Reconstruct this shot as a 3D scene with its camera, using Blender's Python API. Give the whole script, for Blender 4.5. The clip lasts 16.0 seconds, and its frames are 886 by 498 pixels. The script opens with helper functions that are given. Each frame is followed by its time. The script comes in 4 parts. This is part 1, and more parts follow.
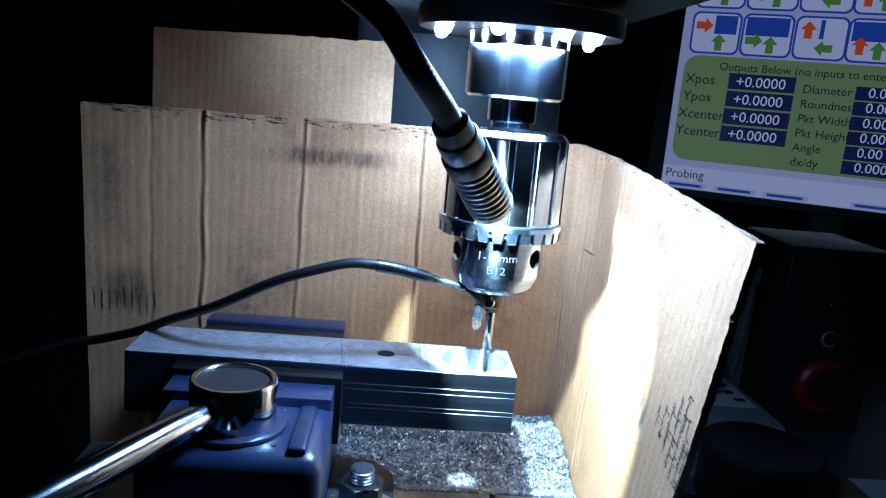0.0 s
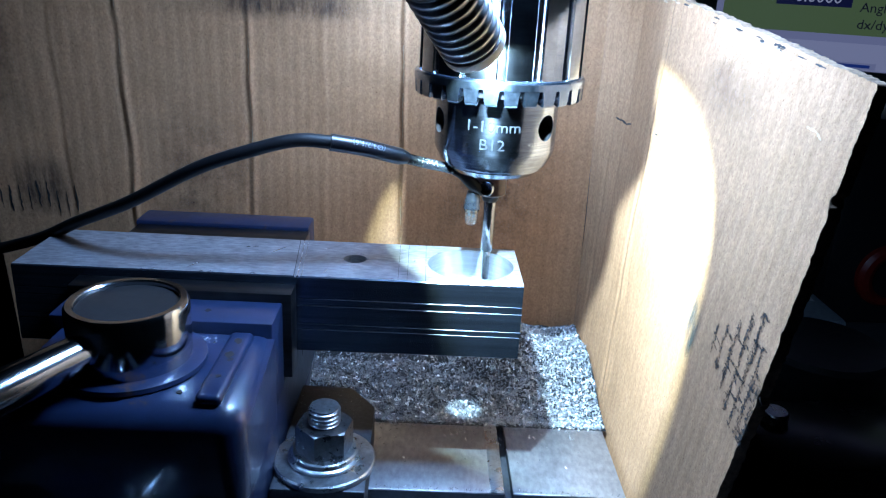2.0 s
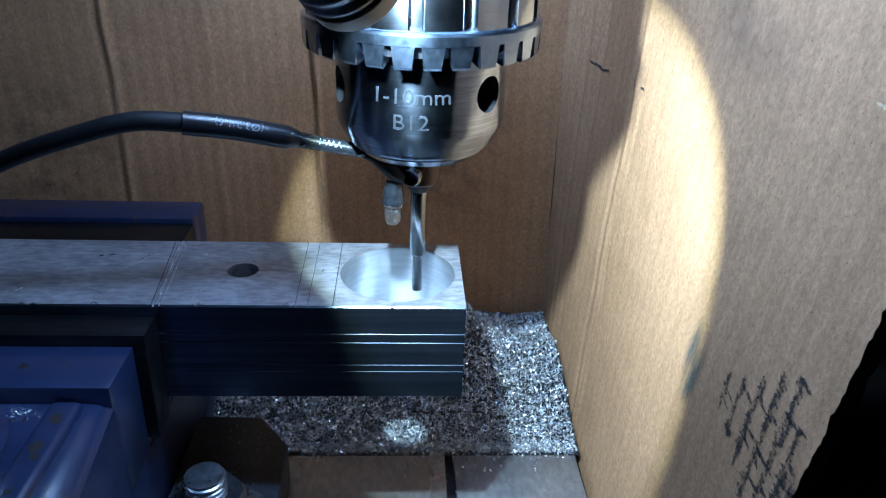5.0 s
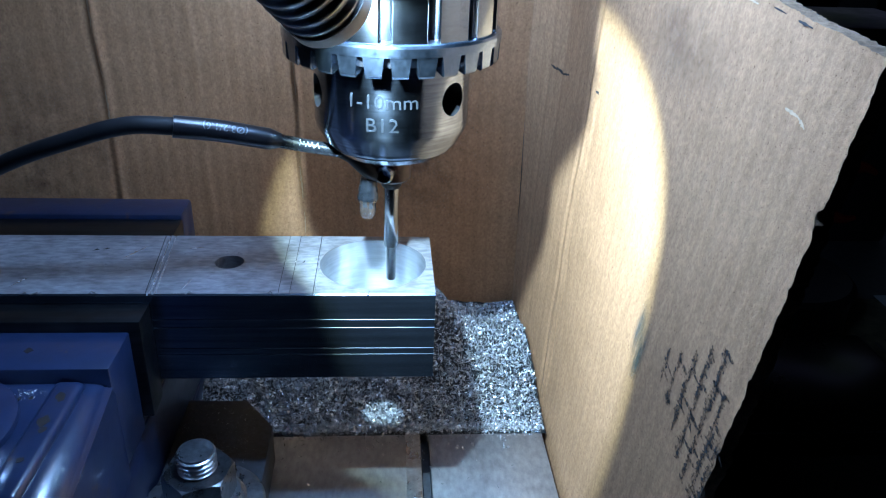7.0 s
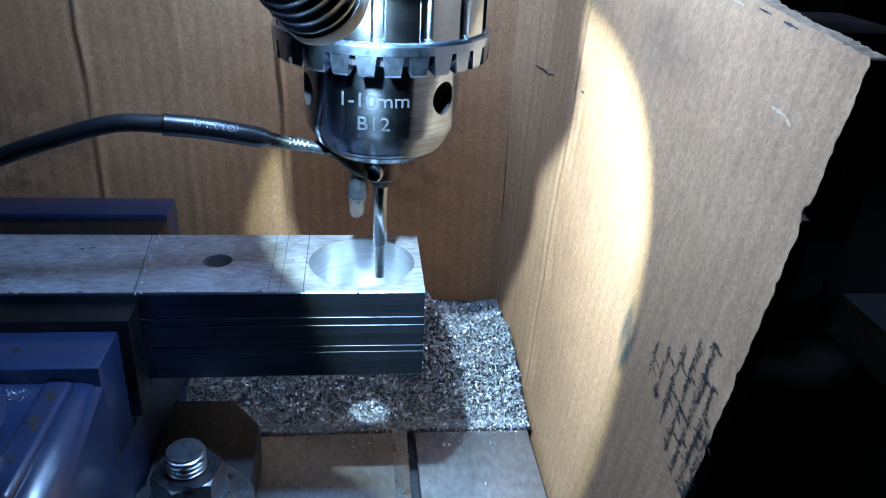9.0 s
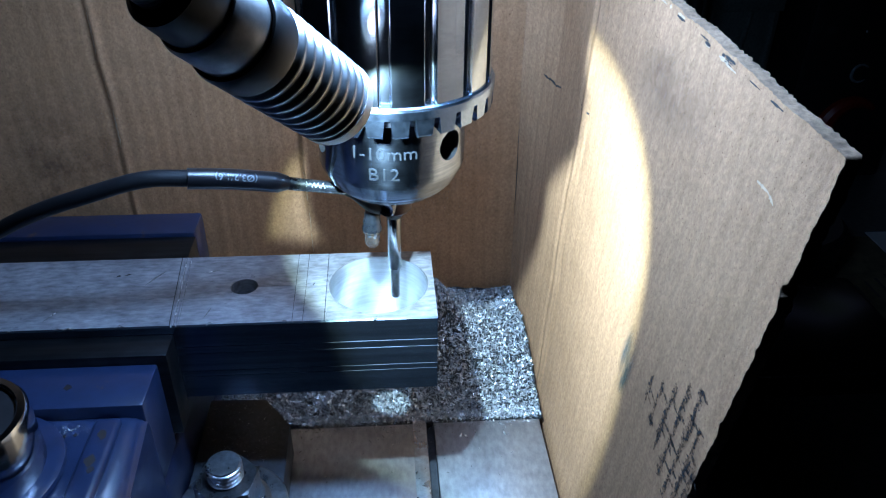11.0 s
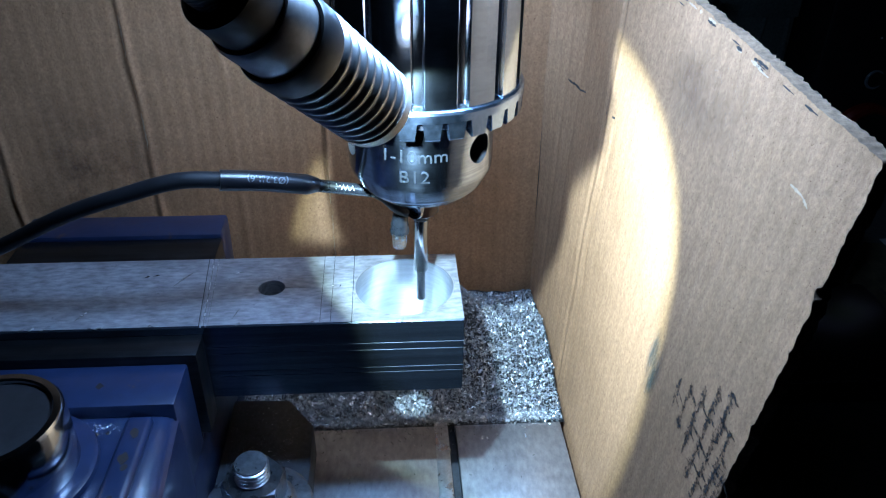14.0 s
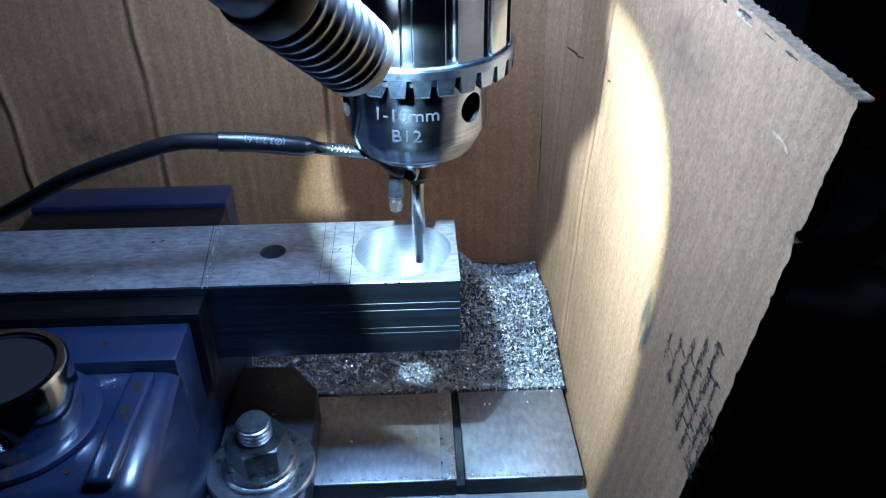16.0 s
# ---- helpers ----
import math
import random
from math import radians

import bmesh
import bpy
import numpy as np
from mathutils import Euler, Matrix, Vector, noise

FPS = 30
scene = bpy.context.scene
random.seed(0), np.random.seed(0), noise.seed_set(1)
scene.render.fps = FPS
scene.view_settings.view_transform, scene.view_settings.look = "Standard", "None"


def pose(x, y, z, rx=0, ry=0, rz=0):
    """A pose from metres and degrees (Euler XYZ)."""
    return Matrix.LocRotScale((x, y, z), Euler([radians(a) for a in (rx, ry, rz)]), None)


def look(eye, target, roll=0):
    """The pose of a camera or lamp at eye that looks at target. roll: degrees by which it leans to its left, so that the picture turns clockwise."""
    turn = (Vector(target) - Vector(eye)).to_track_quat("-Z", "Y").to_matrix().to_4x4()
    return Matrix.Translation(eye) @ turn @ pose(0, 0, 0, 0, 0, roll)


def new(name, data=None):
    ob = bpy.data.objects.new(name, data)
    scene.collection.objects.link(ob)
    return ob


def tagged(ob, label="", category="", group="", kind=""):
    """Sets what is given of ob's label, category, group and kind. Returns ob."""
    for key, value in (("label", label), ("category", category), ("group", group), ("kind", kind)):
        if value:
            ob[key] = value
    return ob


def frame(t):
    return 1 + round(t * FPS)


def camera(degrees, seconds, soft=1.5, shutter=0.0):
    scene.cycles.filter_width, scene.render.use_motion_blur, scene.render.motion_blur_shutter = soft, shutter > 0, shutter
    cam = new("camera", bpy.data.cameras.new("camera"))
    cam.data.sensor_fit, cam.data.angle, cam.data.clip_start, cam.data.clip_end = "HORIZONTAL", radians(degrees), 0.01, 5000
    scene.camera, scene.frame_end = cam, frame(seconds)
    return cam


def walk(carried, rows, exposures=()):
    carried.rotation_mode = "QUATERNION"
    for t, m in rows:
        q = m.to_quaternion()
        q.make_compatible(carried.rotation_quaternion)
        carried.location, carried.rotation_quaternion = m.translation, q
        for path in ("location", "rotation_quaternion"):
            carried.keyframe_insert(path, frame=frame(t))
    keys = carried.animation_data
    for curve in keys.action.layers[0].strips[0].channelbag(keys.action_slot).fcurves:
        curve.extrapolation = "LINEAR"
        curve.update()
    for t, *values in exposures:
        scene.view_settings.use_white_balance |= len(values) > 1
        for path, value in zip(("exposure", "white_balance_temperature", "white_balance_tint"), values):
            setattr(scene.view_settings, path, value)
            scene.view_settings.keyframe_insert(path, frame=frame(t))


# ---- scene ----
cam = camera(60.5, 16.0, soft=1.15)
# seconds, eye and target in plan units, roll in degrees
PATH = [
    (0, (-4.099, -22.010, 13.549), (-3.969, -20.054, 13.152), 5.20),
    (0.5, (-3.348, -21.989, 12.520), (-3.241, -20.059, 12.007), 3.20),
    (1, (-2.888, -22.586, 12.900), (-2.717, -20.674, 12.341), 3.10),
    (1.5, (-2.740, -21.015, 12.713), (-2.597, -19.113, 12.110), 3.50),
    (2, (-2.351, -16.367, 11.974), (-2.304, -14.486, 11.297), 3.10),
    (2.5, (-2.199, -12.087, 11.158), (-2.139, -10.235, 10.405), 2.30),
    (3, (-1.739, -10.299, 11.152), (-1.711, -8.508, 10.262), 2.10),
    (3.5, (-1.682, -8.980, 11.445), (-1.691, -7.223, 10.489), -0.10),
    (4, (-1.582, -8.576, 11.322), (-1.549, -6.799, 10.405), 2.10),
    (4.5, (-1.442, -8.876, 11.518), (-1.361, -7.084, 10.632), 1.90),
    (5, (-1.092, -11.326, 11.958), (-0.989, -9.534, 11.075), 2.10),
    (5.2, (-1.250, -12.480, 12.330), (-1.110, -10.687, 11.455), 2.50),
    (7.5, (-0.850, -12.461, 12.418), (-0.702, -10.677, 11.526), 2.10),
    (8, (-0.854, -12.486, 12.311), (-0.677, -10.701, 11.427), 2.50),
    (8.5, (-1.005, -12.479, 12.351), (-0.813, -10.698, 11.461), 2.60),
    (9, (-1.207, -12.582, 12.382), (-0.994, -10.800, 11.500), 3.00),
    (11.5, (-0.936, -12.199, 15.007), (-0.802, -10.532, 13.911), 0.70),
    (12, (-1.223, -12.158, 14.960), (-1.081, -10.491, 13.866), 1.40),
    (12.5, (-1.403, -12.267, 14.934), (-1.288, -10.591, 13.849), 1.10),
    (13, (-1.558, -12.267, 14.839), (-1.436, -10.585, 13.763), 1.40),
    (13.5, (-1.353, -12.296, 14.840), (-1.231, -10.615, 13.764), 1.00),
    (14, (-1.365, -12.373, 14.757), (-1.242, -10.684, 13.693), 0.90),
    (14.5, (-1.285, -12.439, 14.695), (-1.165, -10.745, 13.638), 0.90),
    (15, (-1.412, -12.394, 14.674), (-1.299, -10.702, 13.614), 0.70),
    (15.5, (-1.536, -12.506, 14.674), (-1.404, -10.820, 13.607), 1.00),
    (16, (-0.843, -12.966, 14.316), (-0.780, -11.282, 13.239), -0.50),
]
EXPOSURES = [
    (0, 1.45, 5400, 14),
    (0.5, 1.1, 5450, 16),
    (1.5, 1.05, 5500, 17),
    (2, 1.0, 5500, 17),
    (2.5, 0.55, 5480, 17),
    (3.5, -0.1, 5450, 17),
    (4.5, -0.25, 5520, 17),
    (5, -0.25, 5600, 18),
    (5.2, -0.15, 5560, 17),
    (7.5, 0.05, 5500, 17),
    (16, 0.1, 5500, 17),
]
U = 0.011  # one plan unit is 11 mm; all places below are in plan units
walk(cam, [(t, look(Vector(eye) * U, Vector(target) * U, roll)) for t, eye, target, roll in PATH], EXPOSURES)

# ==== world and lights
XC, YC = -0.84, 1.3   # axis of the spindle

world = bpy.data.worlds.new("dark_room")
scene.world = world
world.use_nodes = True
world.node_tree.nodes["Background"].inputs[0].default_value = (0.35, 0.45, 0.6, 1)
world.node_tree.nodes["Background"].inputs[1].default_value = 0.004

TIP = Vector((-1.62, -2.36, 10.8))            # open end of the flexible lamp
AIM = Vector((0.417, 0.659, -0.627)).normalized()


def lamp(name, kind, place, aim, watts, colour, **kw):
    data = bpy.data.lights.new(name, kind)
    data.energy, data.color = watts, colour
    for key, value in kw.items():
        if key == "size":
            data.shape, data.size = "DISK", value
        elif key == "radius":
            data.shadow_soft_size = value
        elif key == "cone":
            data.spot_size = radians(value)
        elif key == "blend":
            data.spot_blend = value
    ob = new(name, data)
    ob.matrix_world = look(Vector(place) * U, (Vector(place) + Vector(aim)) * U)
    return ob


BEAM = Vector((0.387, 0.660, -0.644)).normalized()   # the lens sits a little askew in the head
lamp("lens_light", "SPOT", TIP + AIM * 0.02, BEAM, 0.88, (0.48, 0.71, 1.0), cone=73, blend=0.2, radius=0.0018)
lamp("lens_rim_light", "SPOT", TIP + AIM * 0.01, BEAM, 0.8, (0.64, 0.90, 0.66), cone=75, blend=0.1, radius=0.0014)
LED_ANGLES = [-158, -112, -68, -38, 20, 100, 160]
LED_WATTS = [0.008, 0.10, 0.17, 0.025, 0.015, 0.55, 0.24]
for angle, watts in zip(LED_ANGLES, LED_WATTS):
    a = radians(angle)
    place = (XC + 2.45 * math.cos(a), YC + 2.45 * math.sin(a), 15.1)
    if angle < 0:
        lamp("ring_led_light", "AREA", place, (0, 0, -1), watts, (0.40, 0.67, 1.0), size=0.02)
    elif angle < 100:
        lamp("ring_led_light", "SPOT", place, (0, 0.001, -1), watts, (0.40, 0.67, 1.0), cone=125, blend=0.9, radius=0.0025)
    elif angle == 100:
        lamp("ring_led_light", "SPOT", place, (-0.08, 1.3, -1.5), watts, (0.40, 0.67, 1.0), cone=112, blend=0.9, radius=0.0025)
    else:
        lamp("ring_led_light", "SPOT", place, (-0.35, 1.3, 0.15), watts, (0.40, 0.67, 1.0), cone=82, blend=0.8, radius=0.0025)

# ==== materials


def nodes_of(name):
    m = bpy.data.materials.new(name)
    m.use_nodes = True
    n = m.node_tree.nodes
    return m, n, m.node_tree.links, n["Principled BSDF"]


def ramp(n, stops):
    r = n.new("ShaderNodeValToRGB")
    while len(r.color_ramp.elements) < len(stops):
        r.color_ramp.elements.new(0.5)
    for e, (p, c) in zip(r.color_ramp.elements, stops):
        e.position, e.color = p, (*c, 1) if len(c) == 3 else c
    return r


def noise_node(n, l, scale, detail=6, stretch=(1, 1, 1), rough=0.6):
    tc = n.new("ShaderNodeTexCoord")
    mp = n.new("ShaderNodeMapping")
    mp.inputs["Scale"].default_value = stretch
    t = n.new("ShaderNodeTexNoise")
    t.inputs["Scale"].default_value, t.inputs["Detail"].default_value, t.inputs["Roughness"].default_value = scale, detail, rough
    l.new(tc.outputs["Object"], mp.inputs[0])
    l.new(mp.outputs[0], t.inputs["Vector"])
    return t


def surface(name, base, rough=0.5, metal=0.0, vary=0.25, grain=900, grain_stretch=(1, 1, 1), blotch=120, bump=0.1, depth=0.0001,
            rough_vary=0.15, coat=0.0, stain=None, stain_at=0.62):
    """Base colour broken up by fine grain and by blotches, with bump and uneven gloss."""
    m, n, l, b = nodes_of(name)
    g = noise_node(n, l, grain, 5, grain_stretch)
    big = noise_node(n, l, blotch, 4)
    lo, hi = [c * (1 - vary) for c in base], [min(1, c * (1 + vary)) for c in base]
    r1 = ramp(n, [(0.3, lo), (0.7, hi)])
    l.new(g.outputs[0], r1.inputs[0])
    mix = n.new("ShaderNodeMixRGB")
    mix.blend_type, mix.inputs[0].default_value = "MULTIPLY", 1.0
    r2 = ramp(n, [(0.3, (1 - vary,) * 3), (0.65, (1, 1, 1))])
    l.new(big.outputs[0], r2.inputs[0])
    l.new(r1.outputs[0], mix.inputs[1]), l.new(r2.outputs[0], mix.inputs[2])
    col = mix.outputs[0]
    if stain:
        s = noise_node(n, l, blotch * 1.7, 8, (1, 1, 1), 0.7)
        r3 = ramp(n, [(stain_at, (0, 0, 0)), (stain_at + 0.06, (1, 1, 1))])
        l.new(s.outputs[0], r3.inputs[0])
        mx = n.new("ShaderNodeMixRGB")
        l.new(r3.outputs[0], mx.inputs[0]), l.new(col, mx.inputs[1])
        mx.inputs[2].default_value = (*stain, 1)
        col = mx.outputs[0]
    l.new(col, b.inputs["Base Color"])
    b.inputs["Metallic"].default_value = metal
    b.inputs["Coat Weight"].default_value = coat
    mr = n.new("ShaderNodeMapRange")
    mr.inputs["To Min"].default_value, mr.inputs["To Max"].default_value = max(0.03, rough - rough_vary), min(1, rough + rough_vary)
    l.new(big.outputs[0], mr.inputs["Value"])
    l.new(mr.outputs[0], b.inputs["Roughness"])
    if bump:
        bp = n.new("ShaderNodeBump")
        bp.inputs["Strength"].default_value, bp.inputs["Distance"].default_value = bump, depth
        l.new(g.outputs[0], bp.inputs["Height"])
        l.new(bp.outputs[0], b.inputs["Normal"])
    return m


def turned(m, amount=0.85, rough=0.32):
    """Turns a metal into one brushed round its object's upright axis."""
    n, l = m.node_tree.nodes, m.node_tree.links
    b = n["Principled BSDF"]
    t = n.new("ShaderNodeTangent")
    t.direction_type, t.axis = "RADIAL", "Z"
    l.new(t.outputs[0], b.inputs["Tangent"])
    b.inputs["Anisotropic"].default_value, b.inputs["Anisotropic Rotation"].default_value = amount, 0.25
    for k in list(b.inputs["Roughness"].links):
        k.from_node.inputs["To Min"].default_value, k.from_node.inputs["To Max"].default_value = rough - 0.05, rough + 0.06
    return m


def glow(name, colour, strength):
    m, n, l, b = nodes_of(name)
    b.inputs["Base Color"].default_value = (0.02, 0.02, 0.02, 1)
    b.inputs["Emission Color"].default_value = (*colour, 1)
    b.inputs["Emission Strength"].default_value = strength
    b.inputs["Roughness"].default_value = 0.3
    return m


def cardboard(name, base):
    m, n, l, b = nodes_of(name)
    fibre = noise_node(n, l, 1300, 6, (1, 1, 0.7), 0.75)
    blot = noise_node(n, l, 90, 9, (1, 1, 1), 0.7)
    speck = noise_node(n, l, 2200, 3)
    flute = n.new("ShaderNodeTexWave")
    tc = n.new("ShaderNodeTexCoord")
    flute.bands_direction = "X"
    flute.inputs["Scale"].default_value, flute.inputs["Distortion"].default_value = 1.0, 0.25
    flute.inputs["Detail"].default_value, flute.inputs["Detail Scale"].default_value = 1, 1
    mp = n.new("ShaderNodeMapping")
    mp.inputs["Scale"].default_value = (8.2, 0.5, 1)
    l.new(tc.outputs["UV"], mp.inputs[0]), l.new(mp.outputs[0], flute.inputs["Vector"])
    r = ramp(n, [(0.30, [c * 0.66 for c in base]), (0.70, [c * 1.24 for c in base])])
    l.new(fibre.outputs[0], r.inputs[0])
    r2 = ramp(n, [(0.3, (0.80, 0.79, 0.77)), (0.7, (1, 1, 1))])
    l.new(blot.outputs[0], r2.inputs[0])
    r3 = ramp(n, [(0.27, (0.30, 0.25, 0.22)), (0.36, (1, 1, 1))])
    l.new(speck.outputs[0], r3.inputs[0])
    r4 = ramp(n, [(0.0, (0.925, 0.92, 0.915)), (0.6, (1, 1, 1))])
    l.new(flute.outputs[0], r4.inputs[0])
    col = r.outputs[0]
    for other in (r2, r3, r4):
        mx = n.new("ShaderNodeMixRGB")
        mx.blend_type, mx.inputs[0].default_value = "MULTIPLY", 1.0
        l.new(col, mx.inputs[1]), l.new(other.outputs[0], mx.inputs[2])
        col = mx.outputs[0]
    l.new(col, b.inputs["Base Color"])
    b.inputs["Roughness"].default_value = 0.85
    b.inputs["Specular IOR Level"].default_value = 0.25
    ad = n.new("ShaderNodeMath")
    ad.operation = "MULTIPLY_ADD"
    ad.inputs[1].default_value = 0.4
    l.new(flute.outputs[0], ad.inputs[0]), l.new(fibre.outputs[0], ad.inputs[2])
    bp = n.new("ShaderNodeBump")
    bp.inputs["Strength"].default_value, bp.inputs["Distance"].default_value = 0.6, 0.0002
    l.new(ad.outputs[0], bp.inputs["Height"]), l.new(bp.outputs[0], b.inputs["Normal"])
    return m


CARD = cardboard("brown_cardboard", (0.475, 0.257, 0.133))
CARD_CORE = surface("torn_cardboard_core", (0.34, 0.21, 0.125), 0.95, 0, 0.4, 900, bump=0.6, depth=0.0003)
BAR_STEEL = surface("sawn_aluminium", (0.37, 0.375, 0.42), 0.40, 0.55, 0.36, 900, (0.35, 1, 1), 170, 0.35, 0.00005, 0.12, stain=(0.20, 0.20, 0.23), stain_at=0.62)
# Drawn finish, with the front's shade and dark reflection put into its colour.
BAR_SIDE = surface("drawn_bar_side_shade", (0.18, 0.22, 0.30), 0.25, 0.95, 0.3, 900, (0.015, 1, 1), 50, 0.10, 0.00003, 0.06)
BORE = surface("bored_aluminium", (0.66, 0.69, 0.74), 0.3, 0.9, 0.12, 1500, (0.1, 0.1, 1), 200, 0.3, 0.00003, 0.08)
turned(BORE, 0.85, 0.32)
CHROME = surface("polished_chuck_steel", (0.47, 0.52, 0.60), 0.12, 1.0, 0.12, 1600, (0.2, 0.2, 1), 130, 0.12, 0.00003, 0.07)
NOSE_STEEL = surface("brushed_chuck_nose", (0.34, 0.39, 0.48), 0.2, 1.0, 0.25, 2600, (0.05, 0.05, 1), 260, 0.3, 0.00004, 0.05, stain=(0.25, 0.26, 0.3), stain_at=0.68)
# Blue reflections of the surroundings are put into this steel's base colour.
GEAR_STEEL = surface("gear_steel_blue_reflection", (0.32, 0.40, 0.54), 0.22, 1.0, 0.12, 1200, blotch=300, bump=0.25, depth=0.00006, rough_vary=0.08)
turned(CHROME, 0.35, 0.13), turned(NOSE_STEEL, 0.8, 0.18)
BRIGHT = surface("bright_lever_steel", (0.50, 0.52, 0.57), 0.14, 1.0, 0.08, 700, bump=0.05, rough_vary=0.06)
ZINC = surface("zinc_plated_steel", (0.55, 0.58, 0.62), 0.3, 1.0, 0.2, 900, blotch=260, bump=0.2, depth=0.00005)
NUT_STEEL = surface("oiled_nut_steel", (0.24, 0.25, 0.27), 0.3, 1.0, 0.2, 900, blotch=260, bump=0.2, depth=0.00005)
# Black steel of the clamp; also paints shade in the slot and on the rails.
BLACK_STEEL = surface("black_oxide_steel_and_shade", (0.045, 0.05, 0.062), 0.5, 0.3, 0.3, 800, blotch=150, bump=0.3, depth=0.0001)
JAW_STEEL = surface("dark_ground_jaw_steel", (0.035, 0.038, 0.045), 0.36, 0.9, 0.35, 700, (0.05, 1, 1), 150, 0.25, 0.00006)
BLUE = surface("blue_enamel_paint", (0.012, 0.0205, 0.058), 0.34, 0.0, 0.16, 260, blotch=60, bump=0.3, depth=0.00025, coat=0.3, stain=(0.06, 0.035, 0.03), stain_at=0.615)
RUST = surface("rusty_bare_iron", (0.017, 0.011, 0.010), 0.7, 0.2, 0.4, 900, blotch=300, bump=0.5)
PLATE = surface("ground_plate_steel", (0.38, 0.385, 0.41), 0.36, 0.85, 0.2, 700, (1, 0.5, 1), 90, 0.12, 0.00005, 0.1)
TABLE = surface("milled_table_iron", (0.36, 0.38, 0.41), 0.45, 0.55, 0.2, 500, (0.1, 1, 1), 70, 0.3, 0.00006, 0.12)
CHIP = surface("aluminium_chips", (0.78, 0.83, 0.92), 0.25, 0.72, 0.3, 800, blotch=400, bump=0.1, rough_vary=0.1)
# Near-black bed: the shade between the chips, put into the colour.
CHIP_BED = surface("chip_gap_shade", (0.012, 0.013, 0.015), 0.6, 0.3, 0.7, 2300, blotch=500, bump=1.0, depth=0.0006)
RUBBER = surface("black_rubber", (0.006, 0.006, 0.008), 0.52, 0, 0.25, 900, blotch=200, bump=0.2, depth=0.0001)
SHRINK = surface("black_heat_shrink", (0.011, 0.011, 0.014), 0.3, 0, 0.25, 700, (0.2, 1, 1), 200, 0.3, 0.0001, 0.08)
SHRINK_BLUE = surface("grey_blue_heat_shrink", (0.013, 0.015, 0.019), 0.28, 0, 0.3, 900, blotch=300, bump=0.4, depth=0.0001, rough_vary=0.08)
PRINT = surface("white_print", (0.22, 0.24, 0.26), 0.6, 0, 0.1, 900, bump=0)
ETCH = surface("etched_lettering", (0.036, 0.041, 0.05), 0.6, 0.8, 0.15, 1500, bump=0.2)
PIN = surface("ground_probe_pin", (0.38, 0.40, 0.43), 0.16, 1.0, 0.1, 900, bump=0.05, rough_vary=0.06)
COLLAR = surface("brown_insulating_collar", (0.075, 0.035, 0.028), 0.4, 0, 0.3, 700, bump=0.2)
DARK_PAINT = surface("dark_machine_paint", (0.03, 0.036, 0.038), 0.45, 0, 0.25, 300, blotch=40, bump=0.2)
LAMP_SHELL = surface("satin_lamp_aluminium", (0.50, 0.49, 0.48), 0.36, 0.9, 0.12, 900, blotch=120, bump=0.15, depth=0.00005, rough_vary=0.08)
MILKY = surface("milky_lens_rim", (0.75, 0.74, 0.68), 0.35, 0, 0.08, 500, bump=0.05)
BLACK_PLASTIC = surface("black_plastic", (0.015, 0.015, 0.017), 0.4, 0, 0.3, 600, blotch=60, bump=0.2)
GLOSS_BLACK = surface("glossy_black_plastic", (0.012, 0.012, 0.014), 0.26, 0, 0.2, 300, blotch=40, bump=0.05, rough_vary=0.06)
BEZEL = surface("grey_monitor_bezel", (0.16, 0.17, 0.16), 0.5, 0, 0.1, 500, blotch=20, bump=0.1)
RED = surface("red_plastic_ring", (0.22, 0.012, 0.006), 0.4, 0, 0.15, 500, bump=0.1)
# White paper, greyed in colour for the weak light on the bench.
PAPER = surface("dimmed_white_paper", (0.55, 0.55, 0.57), 0.8, 0, 0.08, 400, blotch=30, bump=0.1)
BOOK = surface("printed_brown_card", (0.2, 0.17, 0.1), 0.7, 0, 0.4, 120, blotch=40, bump=0.1)
CLEAR_BOX = surface("cloudy_plastic_box", (0.22, 0.25, 0.27), 0.35, 0, 0.2, 300, blotch=40, bump=0.1)
COVER = surface("dull_grey_green_cloth", (0.10, 0.115, 0.105), 0.85, 0, 0.3, 500, blotch=30, bump=0.4)
WALL = surface("dark_painted_wall", (0.10, 0.11, 0.11), 0.8, 0, 0.2, 60, blotch=6, bump=0.2)
BENCH = surface("dark_bench_top", (0.06, 0.065, 0.07), 0.5, 0, 0.3, 200, blotch=14, bump=0.2)
SMUDGE = surface("black_grease_smudge", (0.03, 0.025, 0.022), 0.7, 0, 0.4, 900, bump=0.2)
# Pale colour for scuffed paper and for the painted highlights on creases.
PALE = surface("pale_scuff_and_highlight", (0.54, 0.37, 0.23), 0.9, 0, 0.2, 900, bump=0.2)
# Dark colour for shade in the chuck's recesses, and for scratches on the bar.
DARK_HOLE = surface("recess_shade_and_scratch_steel", (0.03, 0.03, 0.035), 0.5, 0.7, 0.2, 900, bump=0.1)
LED_GLOW = glow("lit_led", (0.75, 0.9, 1.0), 60)
LENS_GLOW = glow("lit_lens", (0.9, 0.95, 1.0), 8)
glass, gn, gl, gb = nodes_of("clear_led_epoxy")
gb.inputs["Transmission Weight"].default_value, gb.inputs["Roughness"].default_value, gb.inputs["IOR"].default_value = 0.97, 0.06, 1.5
SCREEN = glow("screen_ground", (0.50, 0.54, 0.85), 0.108)
SCREEN_WHITE = glow("screen_white", (0.62, 0.66, 0.95), 0.117)
SCREEN_GREEN = glow("screen_green", (0.20, 0.31, 0.13), 0.117)
SCREEN_NAVY = glow("screen_navy", (0.015, 0.02, 0.10), 0.117)
SCREEN_BLUE = glow("screen_blue", (0.03, 0.08, 0.45), 0.117)
SCREEN_INK = glow("screen_ink", (0.01, 0.01, 0.03), 0.164)
SCREEN_ARROW = glow("screen_green_arrow", (0.10, 0.30, 0.05), 0.117)
